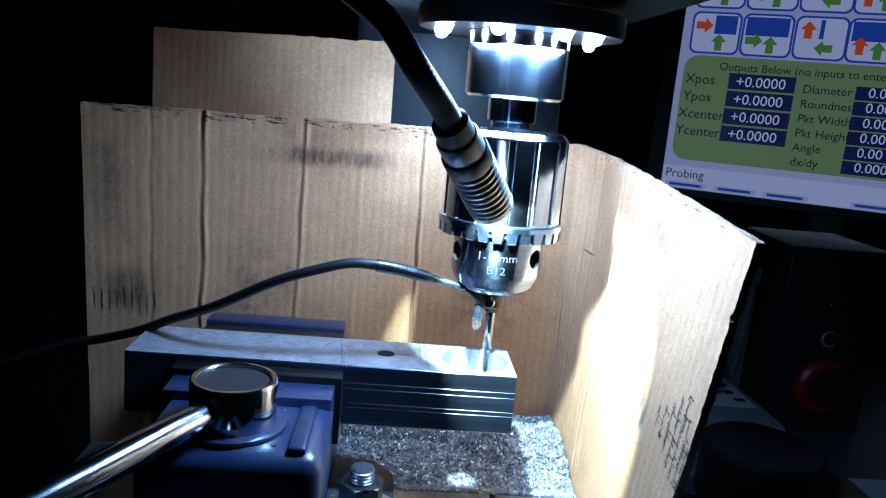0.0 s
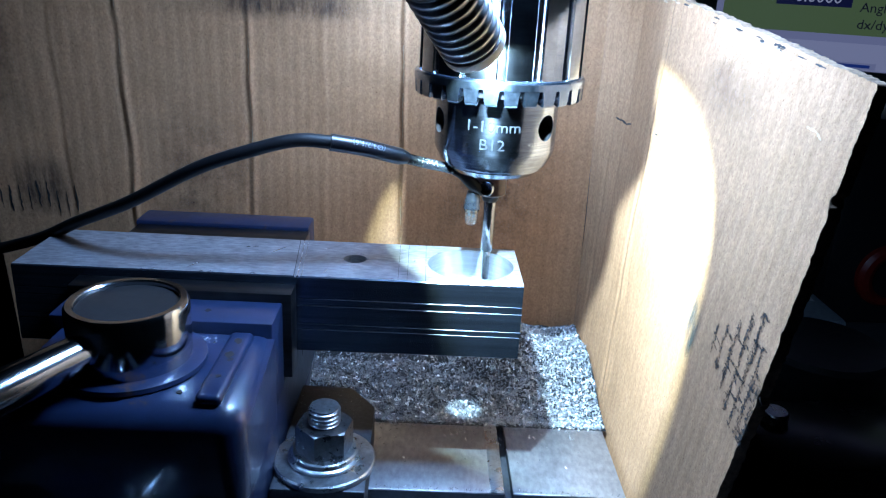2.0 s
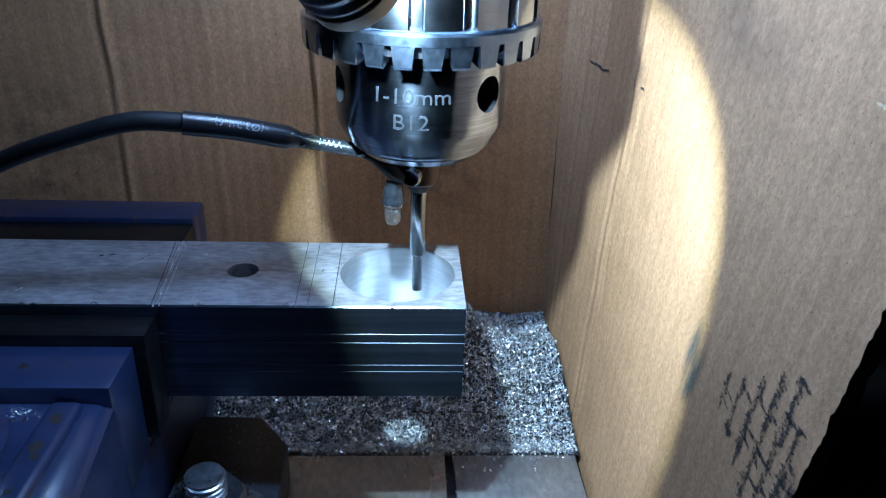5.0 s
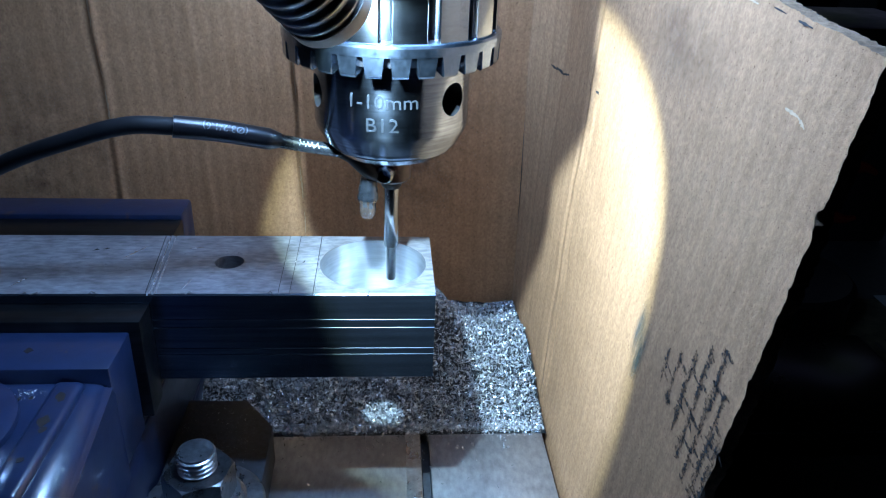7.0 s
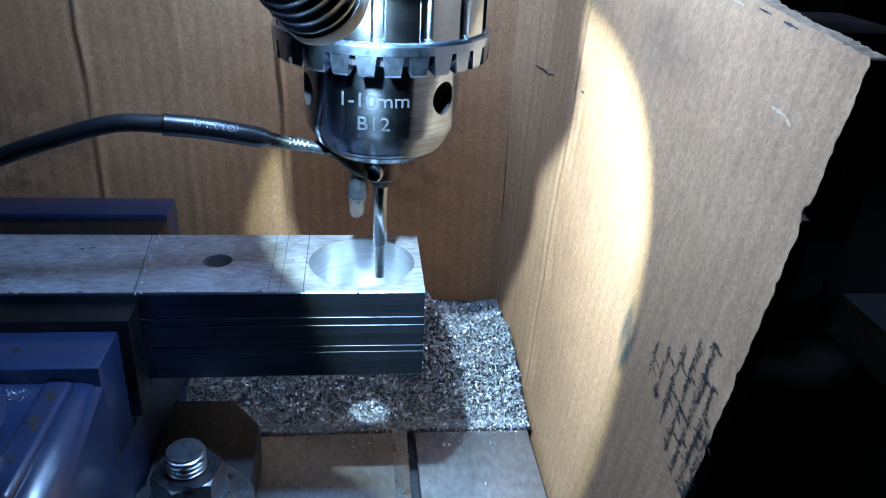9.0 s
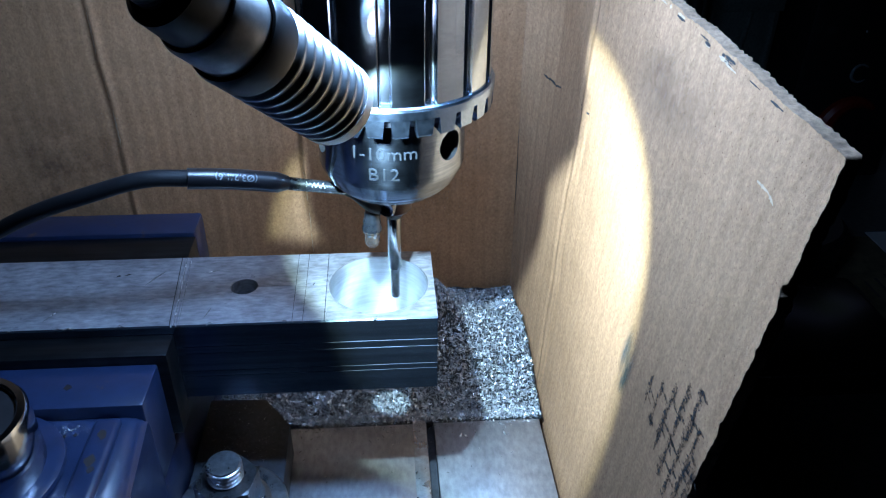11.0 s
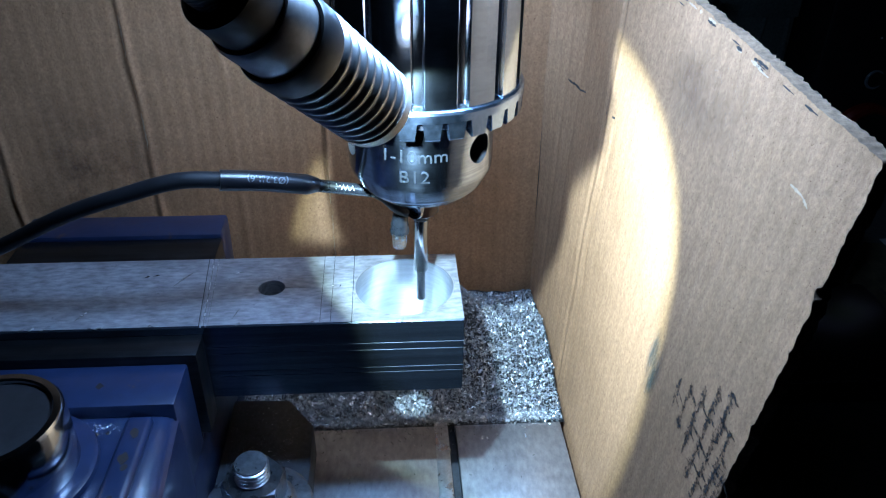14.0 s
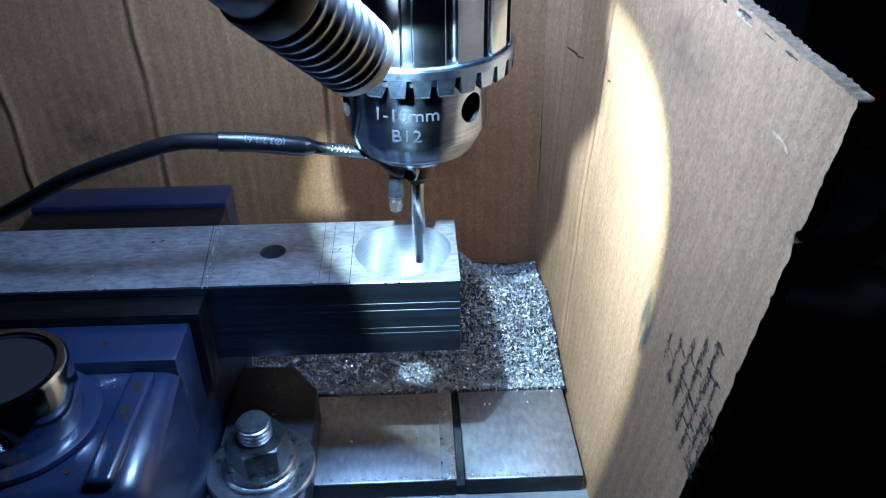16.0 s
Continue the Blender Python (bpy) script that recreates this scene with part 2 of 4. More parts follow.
SCREEN_RED = glow("screen_red_arrow", (0.7, 0.10, 0.02), 0.117)
SCREEN_DIGIT = glow("screen_digit", (0.7, 0.75, 0.95), 0.126)

# ==== mesh helpers


def thing(name, base, label, category, group="", kind=""):
    ob = new(name)
    ob.location = Vector(base) * U
    ob.empty_display_size = 0.01
    return tagged(ob, label, category, group, kind)


def origin_of(ob):
    while ob.parent:
        ob = ob.parent
    return Vector(ob.location)


def mesh_from(bm, mats, shift=Vector((0, 0, 0)), smooth=35, uv=False):
    bmesh.ops.recalc_face_normals(bm, faces=bm.faces)
    for v in bm.verts:
        v.co = v.co * U - shift
    if smooth:
        for f in bm.faces:
            f.smooth = True
        for e in bm.edges:
            if len(e.link_faces) == 2 and e.calc_face_angle(0) > radians(smooth):
                e.smooth = False
    me = bpy.data.meshes.new("mesh")
    bm.to_mesh(me)
    bm.free()
    for m in mats if isinstance(mats, (list, tuple)) else [mats]:
        me.materials.append(m)
    return me


def part(name, bm, material, parent, label="", smooth=35):
    me = mesh_from(bm, material, origin_of(parent), smooth)
    me.name = name
    ob = new(name, me)
    ob.parent = parent
    return tagged(ob, label)


def solid(name, bm, material, base, label, category, group="", kind="", smooth=35):
    me = mesh_from(bm, material, Vector(base) * U, smooth)
    me.name = name
    ob = new(name, me)
    ob.location = Vector(base) * U
    return tagged(ob, label, category, group, kind)


def box(lo, hi, bevel=0.0, bm=None, segments=2):
    out = bm or bmesh.new()
    one = bmesh.new()
    c, s = [(a + b) / 2 for a, b in zip(lo, hi)], [abs(b - a) for a, b in zip(lo, hi)]
    bmesh.ops.create_cube(one, size=1, matrix=Matrix.LocRotScale(c, None, s))
    if bevel:
        bmesh.ops.bevel(one, geom=one.edges[:], offset=bevel, segments=segments, profile=0.5, affect="EDGES")
    return absorb(out, one)


def absorb(out, one, m=None):
    if m is not None:
        one.transform(m)
    me = bpy.data.meshes.new("scratch")
    one.to_mesh(me)
    one.free()
    out.from_mesh(me)
    bpy.data.meshes.remove(me)
    return out


def lathe(profile, seg=48, m=None, bm=None, radius=None):
    """Turns (r, z) round the z axis; radius(angle, r, z) may shape it."""
    one = bmesh.new()
    rings = []
    for r, z in profile:
        if r <= 1e-6:
            rings.append([one.verts.new((0, 0, z))])
        else:
            ring = []
            for i in range(seg):
                a = 2 * math.pi * i / seg
                q = radius(a, r, z) if radius else r
                ring.append(one.verts.new((q * math.cos(a), q * math.sin(a), z)))
            rings.append(ring)
    for p, q in zip(rings, rings[1:]):
        for i in range(seg):
            j = (i + 1) % seg
            if len(p) == 1 and len(q) == 1:
                break
            if len(p) == 1:
                one.faces.new((p[0], q[i], q[j]))
            elif len(q) == 1:
                one.faces.new((p[i], p[j], q[0]))
            else:
                one.faces.new((p[i], p[j], q[j], q[i]))
    return absorb(bm or bmesh.new(), one, m)


def at(x, y, z=0.0):
    return Matrix.Translation((x, y, z))


def along(start, way):
    """A frame at start whose z axis points along way."""
    return Matrix.Translation(start) @ Vector(way).normalized().to_track_quat("Z", "Y").to_matrix().to_4x4()


def curve_points(points, steps=10):
    """Catmull-Rom through the points."""
    p = [Vector(q) for q in points]
    p = [p[0] * 2 - p[1]] + p + [p[-1] * 2 - p[-2]]
    out = []
    for i in range(1, len(p) - 2):
        for k in range(steps):
            t = k / steps
            a, b, c, d = p[i - 1], p[i], p[i + 1], p[i + 2]
            out.append(0.5 * (2 * b + (c - a) * t + (2 * a - 5 * b + 4 * c - d) * t * t + (3 * b - a - 3 * c + d) * t ** 3))
    out.append(p[-2])
    return out


def tube(points, radius, seg=14, bm=None, caps=True):
    one = bmesh.new()
    rings, prev = [], None
    n = len(points)
    for i, q in enumerate(points):
        way = (points[min(i + 1, n - 1)] - points[max(i - 1, 0)]).normalized()
        side = (prev - way * prev.dot(way)).normalized() if prev else way.orthogonal().normalized()
        prev = side
        up = way.cross(side)
        r = radius(i / max(1, n - 1)) if callable(radius) else radius
        rings.append([one.verts.new(q + (side * math.cos(2 * math.pi * k / seg) + up * math.sin(2 * math.pi * k / seg)) * r) for k in range(seg)])
    for p, q in zip(rings, rings[1:]):
        for k in range(seg):
            one.faces.new((p[k], p[(k + 1) % seg], q[(k + 1) % seg], q[k]))
    if caps:
        one.faces.new(rings[0][::-1]), one.faces.new(rings[-1])
    return absorb(bm or bmesh.new(), one)


def prism(outline, z0, z1, bevel=0.0, m=None, bm=None):
    one = bmesh.new()
    lo = [one.verts.new((x, y, z0)) for x, y in outline]
    hi = [one.verts.new((x, y, z1)) for x, y in outline]
    n = len(lo)
    one.faces.new(lo[::-1]), one.faces.new(hi)
    for i in range(n):
        one.faces.new((lo[i], lo[(i + 1) % n], hi[(i + 1) % n], hi[i]))
    if bevel:
        bmesh.ops.bevel(one, geom=one.edges[:], offset=bevel, segments=2, profile=0.5, affect="EDGES")
    return absorb(bm or bmesh.new(), one, m)


def cut(bm, cutters):
    """bm less the cutters, worked out once while the scene is built."""
    obs = []
    for b in [bm, *cutters]:
        bmesh.ops.recalc_face_normals(b, faces=b.faces)
        me = bpy.data.meshes.new("scratch")
        b.to_mesh(me)
        b.free()
        obs.append(new("scratch", me))
    for c in obs[1:]:
        mod = obs[0].modifiers.new("cut", "BOOLEAN")
        mod.object, mod.operation, mod.solver = c, "DIFFERENCE", "EXACT"
    dg = bpy.context.evaluated_depsgraph_get()
    me = bpy.data.meshes.new_from_object(obs[0].evaluated_get(dg))
    out = bmesh.new()
    out.from_mesh(me)
    for o in obs:
        data = o.data
        bpy.data.objects.remove(o)
        bpy.data.meshes.remove(data)
    bpy.data.meshes.remove(me)
    return out


def lettering(text, height, depth=0.01, align="LEFT"):
    """The built-in font as a bmesh in its own xy plane, capital height about that given."""
    c = bpy.data.curves.new("scratch", "FONT")
    c.body, c.size, c.extrude, c.align_x, c.resolution_u = text, height * 1.4, depth, align, 3
    o = new("scratch", c)
    dg = bpy.context.evaluated_depsgraph_get()
    me = bpy.data.meshes.new_from_object(o.evaluated_get(dg))
    out = bmesh.new()
    out.from_mesh(me)
    bpy.data.objects.remove(o)
    bpy.data.curves.remove(c)
    bpy.data.meshes.remove(me)
    return out


# ==== the large structure
def room():
    w = 160
    for name, lo, hi, m in (("floor", (-w, -w, -86), (w, w, -84), BLACK_STEEL), ("ceiling", (-w, -w, 150), (w, w, 152), WALL),
                            ("wall_north", (-w, w, -84), (w, w + 3, 150), WALL), ("wall_south", (-w, -w - 3, -84), (w, -w, 150), WALL),
                            ("wall_east", (w, -w, -84), (w + 3, w, 150), WALL), ("wall_west", (-w - 3, -w, -84), (-w, w, 150), WALL)):
        solid(name, box(lo, hi), m, (0, 0, lo[2]), "plain dark workshop " + name.split("_")[0], name.split("_")[0], kind="structure")


room()


def bench():
    t = thing("workbench", (40, 30, -84), "dark workbench behind the milling machine", "bench")
    part("bench_top", box((7, -10, -17), (110, 110, -14.5), 0.2), BENCH, t)
    for x, y in ((10, -6), (106, -6), (10, 106), (106, 106)):
        part("leg", box((x - 2, y - 2, -84), (x + 2, y + 2, -17), 0.2), DARK_PAINT, t)


bench()


def mill():
    t = thing("milling_machine_stand", (-4, 8, -84), "dark painted milling machine base and column", "machine")
    part("base", box((-16, -8, -84), (6, 30, -3.2), 0.5), DARK_PAINT, t)
    part("column", box((-7, 20, -3.2), (4.5, 30, 40), 0.5), DARK_PAINT, t)
    part("head", box((-5.5, -3.2, 16.6), (4.2, 20, 30), 0.5), DARK_PAINT, t)


mill()


def table():
    t = thing("milling_table", (-4, 2, -3.2), "milled grey iron table of the milling machine", "table")
    part("slab", box((-15, -2.0, -2.0), (4.0, 12, -0.55), 0.06), TABLE, t)
    part("slide", box((-13, -1.2, -3.2), (4.0, 11, -2.0), 0.06), DARK_PAINT, t)
    part("guard_strip", box((-2.1, -4.6, -0.86), (3.9, -2.02, -0.56), 0.05), BLACK_PLASTIC, t, "flat black guard strip")
    part("end_block", box((-3.0, -4.6, -1.4), (-2.12, -2.02, -0.5), 0.05), ZINC, t, "pale grey metal end block")


table()


def stop_bar():
    t = thing("end_bracket", (4.7, -5, -2), "bright aluminium end bracket with a steel screw", "bracket")
    part("bar", box((4.35, -9.5, 0.6), (5.05, -2.95, 1.7), 0.05), ZINC, t)
    part("foot", box((3.6, -8.5, -2.0), (5.0, -3.6, 0.6), 0.05), DARK_PAINT, t)
    part("screw", tube([Vector((3.75 + 0.05 * i, -3.9, 0.85)) for i in range(14)], lambda s: 0.13 + 0.025 * (round(s * 13) % 2), 12), ZINC, t)


stop_bar()


def plates():
    def plate(x0, x1, parent):
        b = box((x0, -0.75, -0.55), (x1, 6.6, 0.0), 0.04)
        # Ground steel on top; sides and underside take the near-black material.
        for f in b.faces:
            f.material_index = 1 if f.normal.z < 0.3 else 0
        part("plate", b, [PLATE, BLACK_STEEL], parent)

    left = thing("fixture_plate", (-3, 2, -0.55), "ground steel plate clamped to the table", "plate", "ground plates on the table")
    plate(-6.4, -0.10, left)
    part("edge_strip", box((-0.46, -0.74, 0.0), (-0.12, 6.4, 0.012), 0.003), ZINC, left)
    # Added black strip that stands for the shade inside the slot.
    part("slot_floor", box((-0.098, -0.72, -0.55), (0.098, 6.5, -0.25)), BLACK_STEEL, left, "black filler strip painting the shade in the slot")
    right = thing("fixture_plate", (1.5, 2, -0.55), "ground steel plate beside a dark slot", "plate", "ground plates on the table")
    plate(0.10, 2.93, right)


plates()


# ==== cardboard screen
def sheet(columns, out, creases, seed, bow=0.0):
    """The inner face of a bent sheet: its length, and its point at a length s and a height z. columns: (x, y) at z 0 and at z 12."""
    length = [0.0]
    for a, b in zip(columns, columns[1:]):
        length.append(length[-1] + math.dist(a[0], b[0]))

    def point(s, z):
        j = max(q for q in range(len(columns) - 1) if length[q] <= max(0, s) + 1e-9)
        f = (s - length[j]) / (length[j + 1] - length[j])
        p = Vector(columns[j][0]).lerp(Vector(columns[j + 1][0]), f).lerp(Vector(columns[j][1]).lerp(Vector(columns[j + 1][1]), f), z / 12)
        dent = sum(d * (0.75 + 0.9 * noise.noise((z * 0.45, c, seed))) * math.exp(-((s - c - 0.09 * noise.noise((z * 0.5, c, 7)) - 0.025 * noise.noise((z * 2.3, c, 8))) / w) ** 2) for c, w, d in creases)
        dent += 0.06 * noise.noise((s * 0.35, z * 0.3, seed)) + 0.010 * noise.noise((s * 2.4, z * 1.5, seed + 5))
        swell = bow * max(0, s / length[-1] - 0.35) / 0.65 * math.sin(math.pi * max(0, min(1, z / 11)))
        return Vector((p.x - 0.35 * swell, p.y - swell, z)) + Vector(out) * dent

    return length, point


def panel(columns, base_z, out, tops, creases, nz=70, nu=160, thick=0.32, rag=0.04, seed=3, bow=0.0, torn=0.0):
    """A sheet with thickness and uneven edges; tops: its height at each column."""
    rnd = random.Random(seed)
    length, point = sheet(columns, out, creases, seed, bow)
    front, back = [], []
    bm = bmesh.new()
    uvl = bm.loops.layers.uv.new("UVMap")
    param = {}
    for i in range(nu + 1):
        s = length[-1] * i / nu
        j = max(q for q in range(len(columns) - 1) if length[q] <= s + 1e-9)
        f = (s - length[j]) / (length[j + 1] - length[j])
        top = tops[j] + (tops[j + 1] - tops[j]) * f + rnd.uniform(-rag, rag) * 0.5 + rag * noise.noise((s * 2.3, seed, 0)) + 1.5 * rag * noise.noise((s * 0.7, seed, 4))
        cf, cb = [], []
        for h in range(nz + 1):
            z = base_z + (top - base_z) * h / nz
            q = point(s, z)
            if i > nu - 3:
                tear = 0.9 * noise.noise((z * 1.4, 2, seed)) + 0.7 * noise.noise((z * 6, 5, seed)) + rnd.uniform(-0.35, 0.35)
                tear += 2.2 * math.exp(-((z - 8.75) / 0.10) ** 2) + 1.2 * math.exp(-((z - 6.3) / 0.08) ** 2)
                q.y += torn * tear * (1 if i == nu else 0.4)
            for col, d in ((cf, 0), (cb, thick * rnd.uniform(0.9, 1.1))):
                v = bm.verts.new(q + Vector(out) * d)
                param[v] = (s * U * 10, z * U * 10)
                col.append(v)
        front.append(cf), back.append(cb)
    for i in range(nu):
        for h in range(nz):
            bm.faces.new((front[i][h], front[i + 1][h], front[i + 1][h + 1], front[i][h + 1]))
            bm.faces.new((back[i][h], back[i][h + 1], back[i + 1][h + 1], back[i + 1][h]))
    for i in range(nu):
        for h in (0, nz):
            bm.faces.new((front[i][h], front[i + 1][h], back[i + 1][h], back[i][h])).material_index = 1
    for h in range(nz):
        for i in (0, nu):
            bm.faces.new((front[i][h], front[i][h + 1], back[i][h + 1], back[i][h])).material_index = 1
    for f in bm.faces:
        for lp in f.loops:
            lp[uvl].uv = param[lp.vert]
    return bm


BACK = [((-15.0, 5.4), (-14.75, 4.1)), ((-11.1, 5.8), (-10.9, 4.55)), ((-7.75, 6.3), (-7.5, 5.1)), ((-3.15, 6.95), (-3.3, 5.75)), ((2.82, 7.05), (2.45, 5.9))]
SIDE = [((2.82, 7.05), (2.45, 5.9)), ((2.98, 5.4), (3.2, 4.9)), ((3.05, 3.4), (3.55, 3.0)), ((3.15, -3.92), (4.97, -4.11))]
BACK_CREASES = [(3.9, 0.05, 0.05), (4.07, 0.07, -0.07), (7.25, 0.05, 0.04), (7.4, 0.07, -0.07), (11.9, 0.05, 0.05), (12.05, 0.06, -0.07), (2.2, 0.08, 0.03), (9.6, 0.10, -0.02), (15.6, 0.07, 0.02)]
SIDE_CREASES = [(3.45, 0.05, 0.05), (3.7, 0.07, -0.04), (3.95, 0.04, 0.05), (1.0, 0.08, 0.03)]
side_length, side_point = sheet(SIDE, (1, 0.1, 0), SIDE_CREASES, 9, 0.33)
back_length, back_point = sheet(BACK, (0, 1, 0), BACK_CREASES, 3)


def side_s(y, z):
    """The length along the side wall at which it has that y."""
    lo, hi = 0.0, side_length[-1]
    for _ in range(24):
        mid = (lo + hi) / 2
        lo, hi = (mid, hi) if side_point(mid, z).y > y else (lo, mid)
    return lo


def side_at(y, z, off=0.0):
    return side_point(side_s(y, z), z).x + off


def soft_stain(name, colour, strength, grain=160, streak=1.0):
    """A stain that fades out at its rim and is broken up by noise."""
    m, n, l, b = nodes_of(name)
    b.inputs["Base Color"].default_value = (*colour, 1)
    b.inputs["Roughness"].default_value = 0.85
    tc, sep = n.new("ShaderNodeTexCoord"), n.new("ShaderNodeSeparateXYZ")
    l.new(tc.outputs["UV"], sep.inputs[0])
    fall = None
    for k in (0, 1):
        q = n.new("ShaderNodeMath")
        q.operation = "PINGPONG"
        q.inputs[1].default_value = 0.5
        l.new(sep.outputs[k], q.inputs[0])
        r = n.new("ShaderNodeMapRange")
        r.interpolation_type = "SMOOTHSTEP"
        r.inputs["From Max"].default_value = 0.42
        l.new(q.outputs[0], r.inputs["Value"])
        if fall is None:
            fall = r.outputs[0]
        else:
            x = n.new("ShaderNodeMath")
            x.operation = "MULTIPLY"
            l.new(fall, x.inputs[0]), l.new(r.outputs[0], x.inputs[1])
            fall = x.outputs[0]
    t = noise_node(n, l, grain, 7, (1, 1, streak), 0.7)
    r = ramp(n, [(0.38, (0, 0, 0)), (0.72, (strength,) * 3)])
    l.new(t.outputs[0], r.inputs[0])
    x = n.new("ShaderNodeMath")
    x.operation = "MULTIPLY"
    l.new(fall, x.inputs[0]), l.new(r.outputs[0], x.inputs[1])
    l.new(x.outputs[0], b.inputs["Alpha"])
    return m


SOOT = soft_stain("dark_soot_stain", (0.08, 0.058, 0.045), 0.32, 70)
SOOT_STREAK = soft_stain("dark_streaked_stain", (0.03, 0.025, 0.022), 1.0, 260, 0.15)
GREASE_SOFT = soft_stain("grey_grease_smear", (0.09, 0.095, 0.09), 1.0, 420, 0.12)
GREASE_DASH, gn, gl, gb = nodes_of("broken_black_grease")
gb.inputs["Base Color"].default_value, gb.inputs["Roughness"].default_value = (0.028, 0.023, 0.020, 1), 0.7
grit = ramp(gn, [(0.40, (0, 0, 0)), (0.56, (0.93, 0.93, 0.93))])
gl.new(noise_node(gn, gl, 1100, 7, (1, 1, 0.6), 0.75).outputs[0], grit.inputs[0])
gl.new(grit.outputs[0], gb.inputs["Alpha"])
OIL = soft_stain("brown_oil_stain", (0.14, 0.085, 0.05), 0.6, 140)


def patch(point, s0, z0, s1, z1, lift, nx=14, nz=10):
    """A thin skin of a stain that follows a wall."""
    b = bmesh.new()
    uvl = b.loops.layers.uv.new("UVMap")
    g = [[b.verts.new(point(s0 + (s1 - s0) * i / nx, z0 + (z1 - z0) * k / nz) + Vector(lift)) for k in range(nz + 1)] for i in range(nx + 1)]
    for i in range(nx):
        for k in range(nz):
            f = b.faces.new((g[i][k], g[i + 1][k], g[i + 1][k + 1], g[i][k + 1]))
            for lp, (a, c) in zip(f.loops, ((i, k), (i + 1, k), (i + 1, k + 1), (i, k + 1))):
                lp[uvl].uv = (a / nx, c / nz)
    return b


def ribbon(point, path, width, lift, rnd, steps=8):
    b = bmesh.new()
    rows = []
    ds, dz = path[-1][0] - path[0][0], path[-1][1] - path[0][1]
    across = Vector((-dz, ds)).normalized()
    for k in range(steps + 1):
        q = k / steps * (len(path) - 1)
        i = min(int(q), len(path) - 2)
        s, z = [path[i][c] + (path[i + 1][c] - path[i][c]) * (q - i) for c in (0, 1)]
        w = width * (0.25 + 0.75 * math.sin(math.pi * (0.06 + 0.88 * k / steps))) * rnd.uniform(0.5, 1.25)
        s += rnd.uniform(-0.3, 0.3) * width * across.x
        rows.append([b.verts.new(point(s + d * across.x * w / 2, z + d * across.y * w / 2) + Vector(lift)) for d in (-1, 1)])
    for p, q in zip(rows, rows[1:]):
        b.faces.new((p[0], p[1], q[1], q[0]))
    return b


def screen():
    t = thing("cardboard_screen", (0, 6, -0.55), "folded brown cardboard box wall round the vise, worn and stained", "cardboard")
    back = part("back_wall", panel(BACK, -0.55, (0, 1, 0), [12.25, 12.3, 12.3, 12.35, 12.2], BACK_CREASES, nz=56, nu=380, seed=3), [CARD, CARD_CORE], t, smooth=60)
    side = part("side_wall", panel(SIDE, -0.55, (1, 0.1, 0), [12.2, 11.95, 11.75, 10.68], SIDE_CREASES, nz=150, nu=200, seed=9, bow=0.33, torn=0.05, thick=0.24, rag=0.03), [CARD, CARD_CORE], t, "torn-edged side wall with grease marks", smooth=60)
    rnd = random.Random(5)
    lift = (-0.012, 0, 0)
    # black grease wiped along the crests of the flutes
    for s0, z1, z0, w in ((9.08, 5.6, 5.2, 0.12), (9.4, 5.75, 4.95, 0.15), (9.74, 6.0, 4.7, 0.17), (10.06, 6.3, 4.5, 0.18),
                          (10.36, 6.45, 4.25, 0.19), (10.66, 5.9, 4.1, 0.18), (10.92, 5.3, 4.1, 0.14)):
        z = z1
        while z > z0:
            ln = rnd.uniform(0.22, 0.46)
            s1 = s0 + 0.05 * (z1 - z)
            part("grease_dash", ribbon(side_point, [(s1 - 0.03, z), (s1 + 0.03, z - ln)], w * rnd.uniform(0.5, 1.15), lift, rnd, 16), GREASE_DASH, side, "", 0)
            if rnd.random() < 0.7:
                s2, z2 = s1 + rnd.uniform(-0.1, 0.05), z - rnd.uniform(0, ln)
                part("grease_dash", ribbon(side_point, [(s2, z2), (s2 + rnd.uniform(0.16, 0.34), z2 - rnd.uniform(0.0, 0.14))], w * rnd.uniform(0.25, 0.5), (-0.015, 0, 0), rnd, 10), GREASE_DASH, side, "", 0)
            z -= ln * rnd.uniform(0.7, 1.0)
    for s0, z0, s1, z1 in ((7.75, 4.6, 8.3, 5.9), (7.95, 4.2, 8.5, 5.75), (8.1, 4.25, 8.35, 5.2)):
        part("grease_smear", patch(side_point, s0, z0, s1, z1, (-0.009, 0, 0)), GREASE_SOFT, side, "", 0)
    for y0, z0, y1, z1, w, m in ((5.45, 8.4, 5.2, 8.33, 0.06, SMUDGE), (5.25, 8.38, 4.9, 8.28, 0.08, SMUDGE), (4.95, 8.3, 4.6, 8.36, 0.05, SMUDGE), (3.35, 8.5, 3.2, 8.35, 0.06, SMUDGE), (2.95, 8.44, 2.84, 8.38, 0.05, SMUDGE), (-2.9, 9.76, -3.2, 9.73, 0.05, PALE), (-3.2, 9.73, -3.4, 9.62, 0.05, PALE)):
        part("scuff", ribbon(side_point, [(side_s(y0, z0), z0), (side_s(y1, z1), z1)], w, lift, rnd), m, side, "", 0)
    for y0, z0, y1, z1, m in ((1.6, 8.9, -1.9, 11.0, SOOT), (1.0, 9.5, -1.3, 10.9, SOOT)):
        part("stain", patch(side_point, side_s(y0, (z0 + z1) / 2), z0, side_s(y1, (z0 + z1) / 2), z1, (-0.008, 0, 0)), m, side, "", 0)
    for k in range(110):
        s, z = rnd.uniform(0.2, 13.5) if k % 3 else rnd.uniform(0.3, 17.4), 12.27 - abs(rnd.gauss(0, 0.13))
        part("edge_fray", ribbon(back_point, [(s, z), (s + rnd.uniform(0.1, 0.5), z + rnd.uniform(-0.05, 0.02))], rnd.uniform(0.03, 0.085), (0, -0.012, 0), rnd), GREASE_DASH if k % 4 else CARD_CORE, back, "", 0)
    for k in range(34):   # frayed top edge of the side wall
        s = rnd.uniform(0.2, side_length[-1] - 0.6)
        f = min(max(q for q in range(3) if side_length[q] <= s), 2)
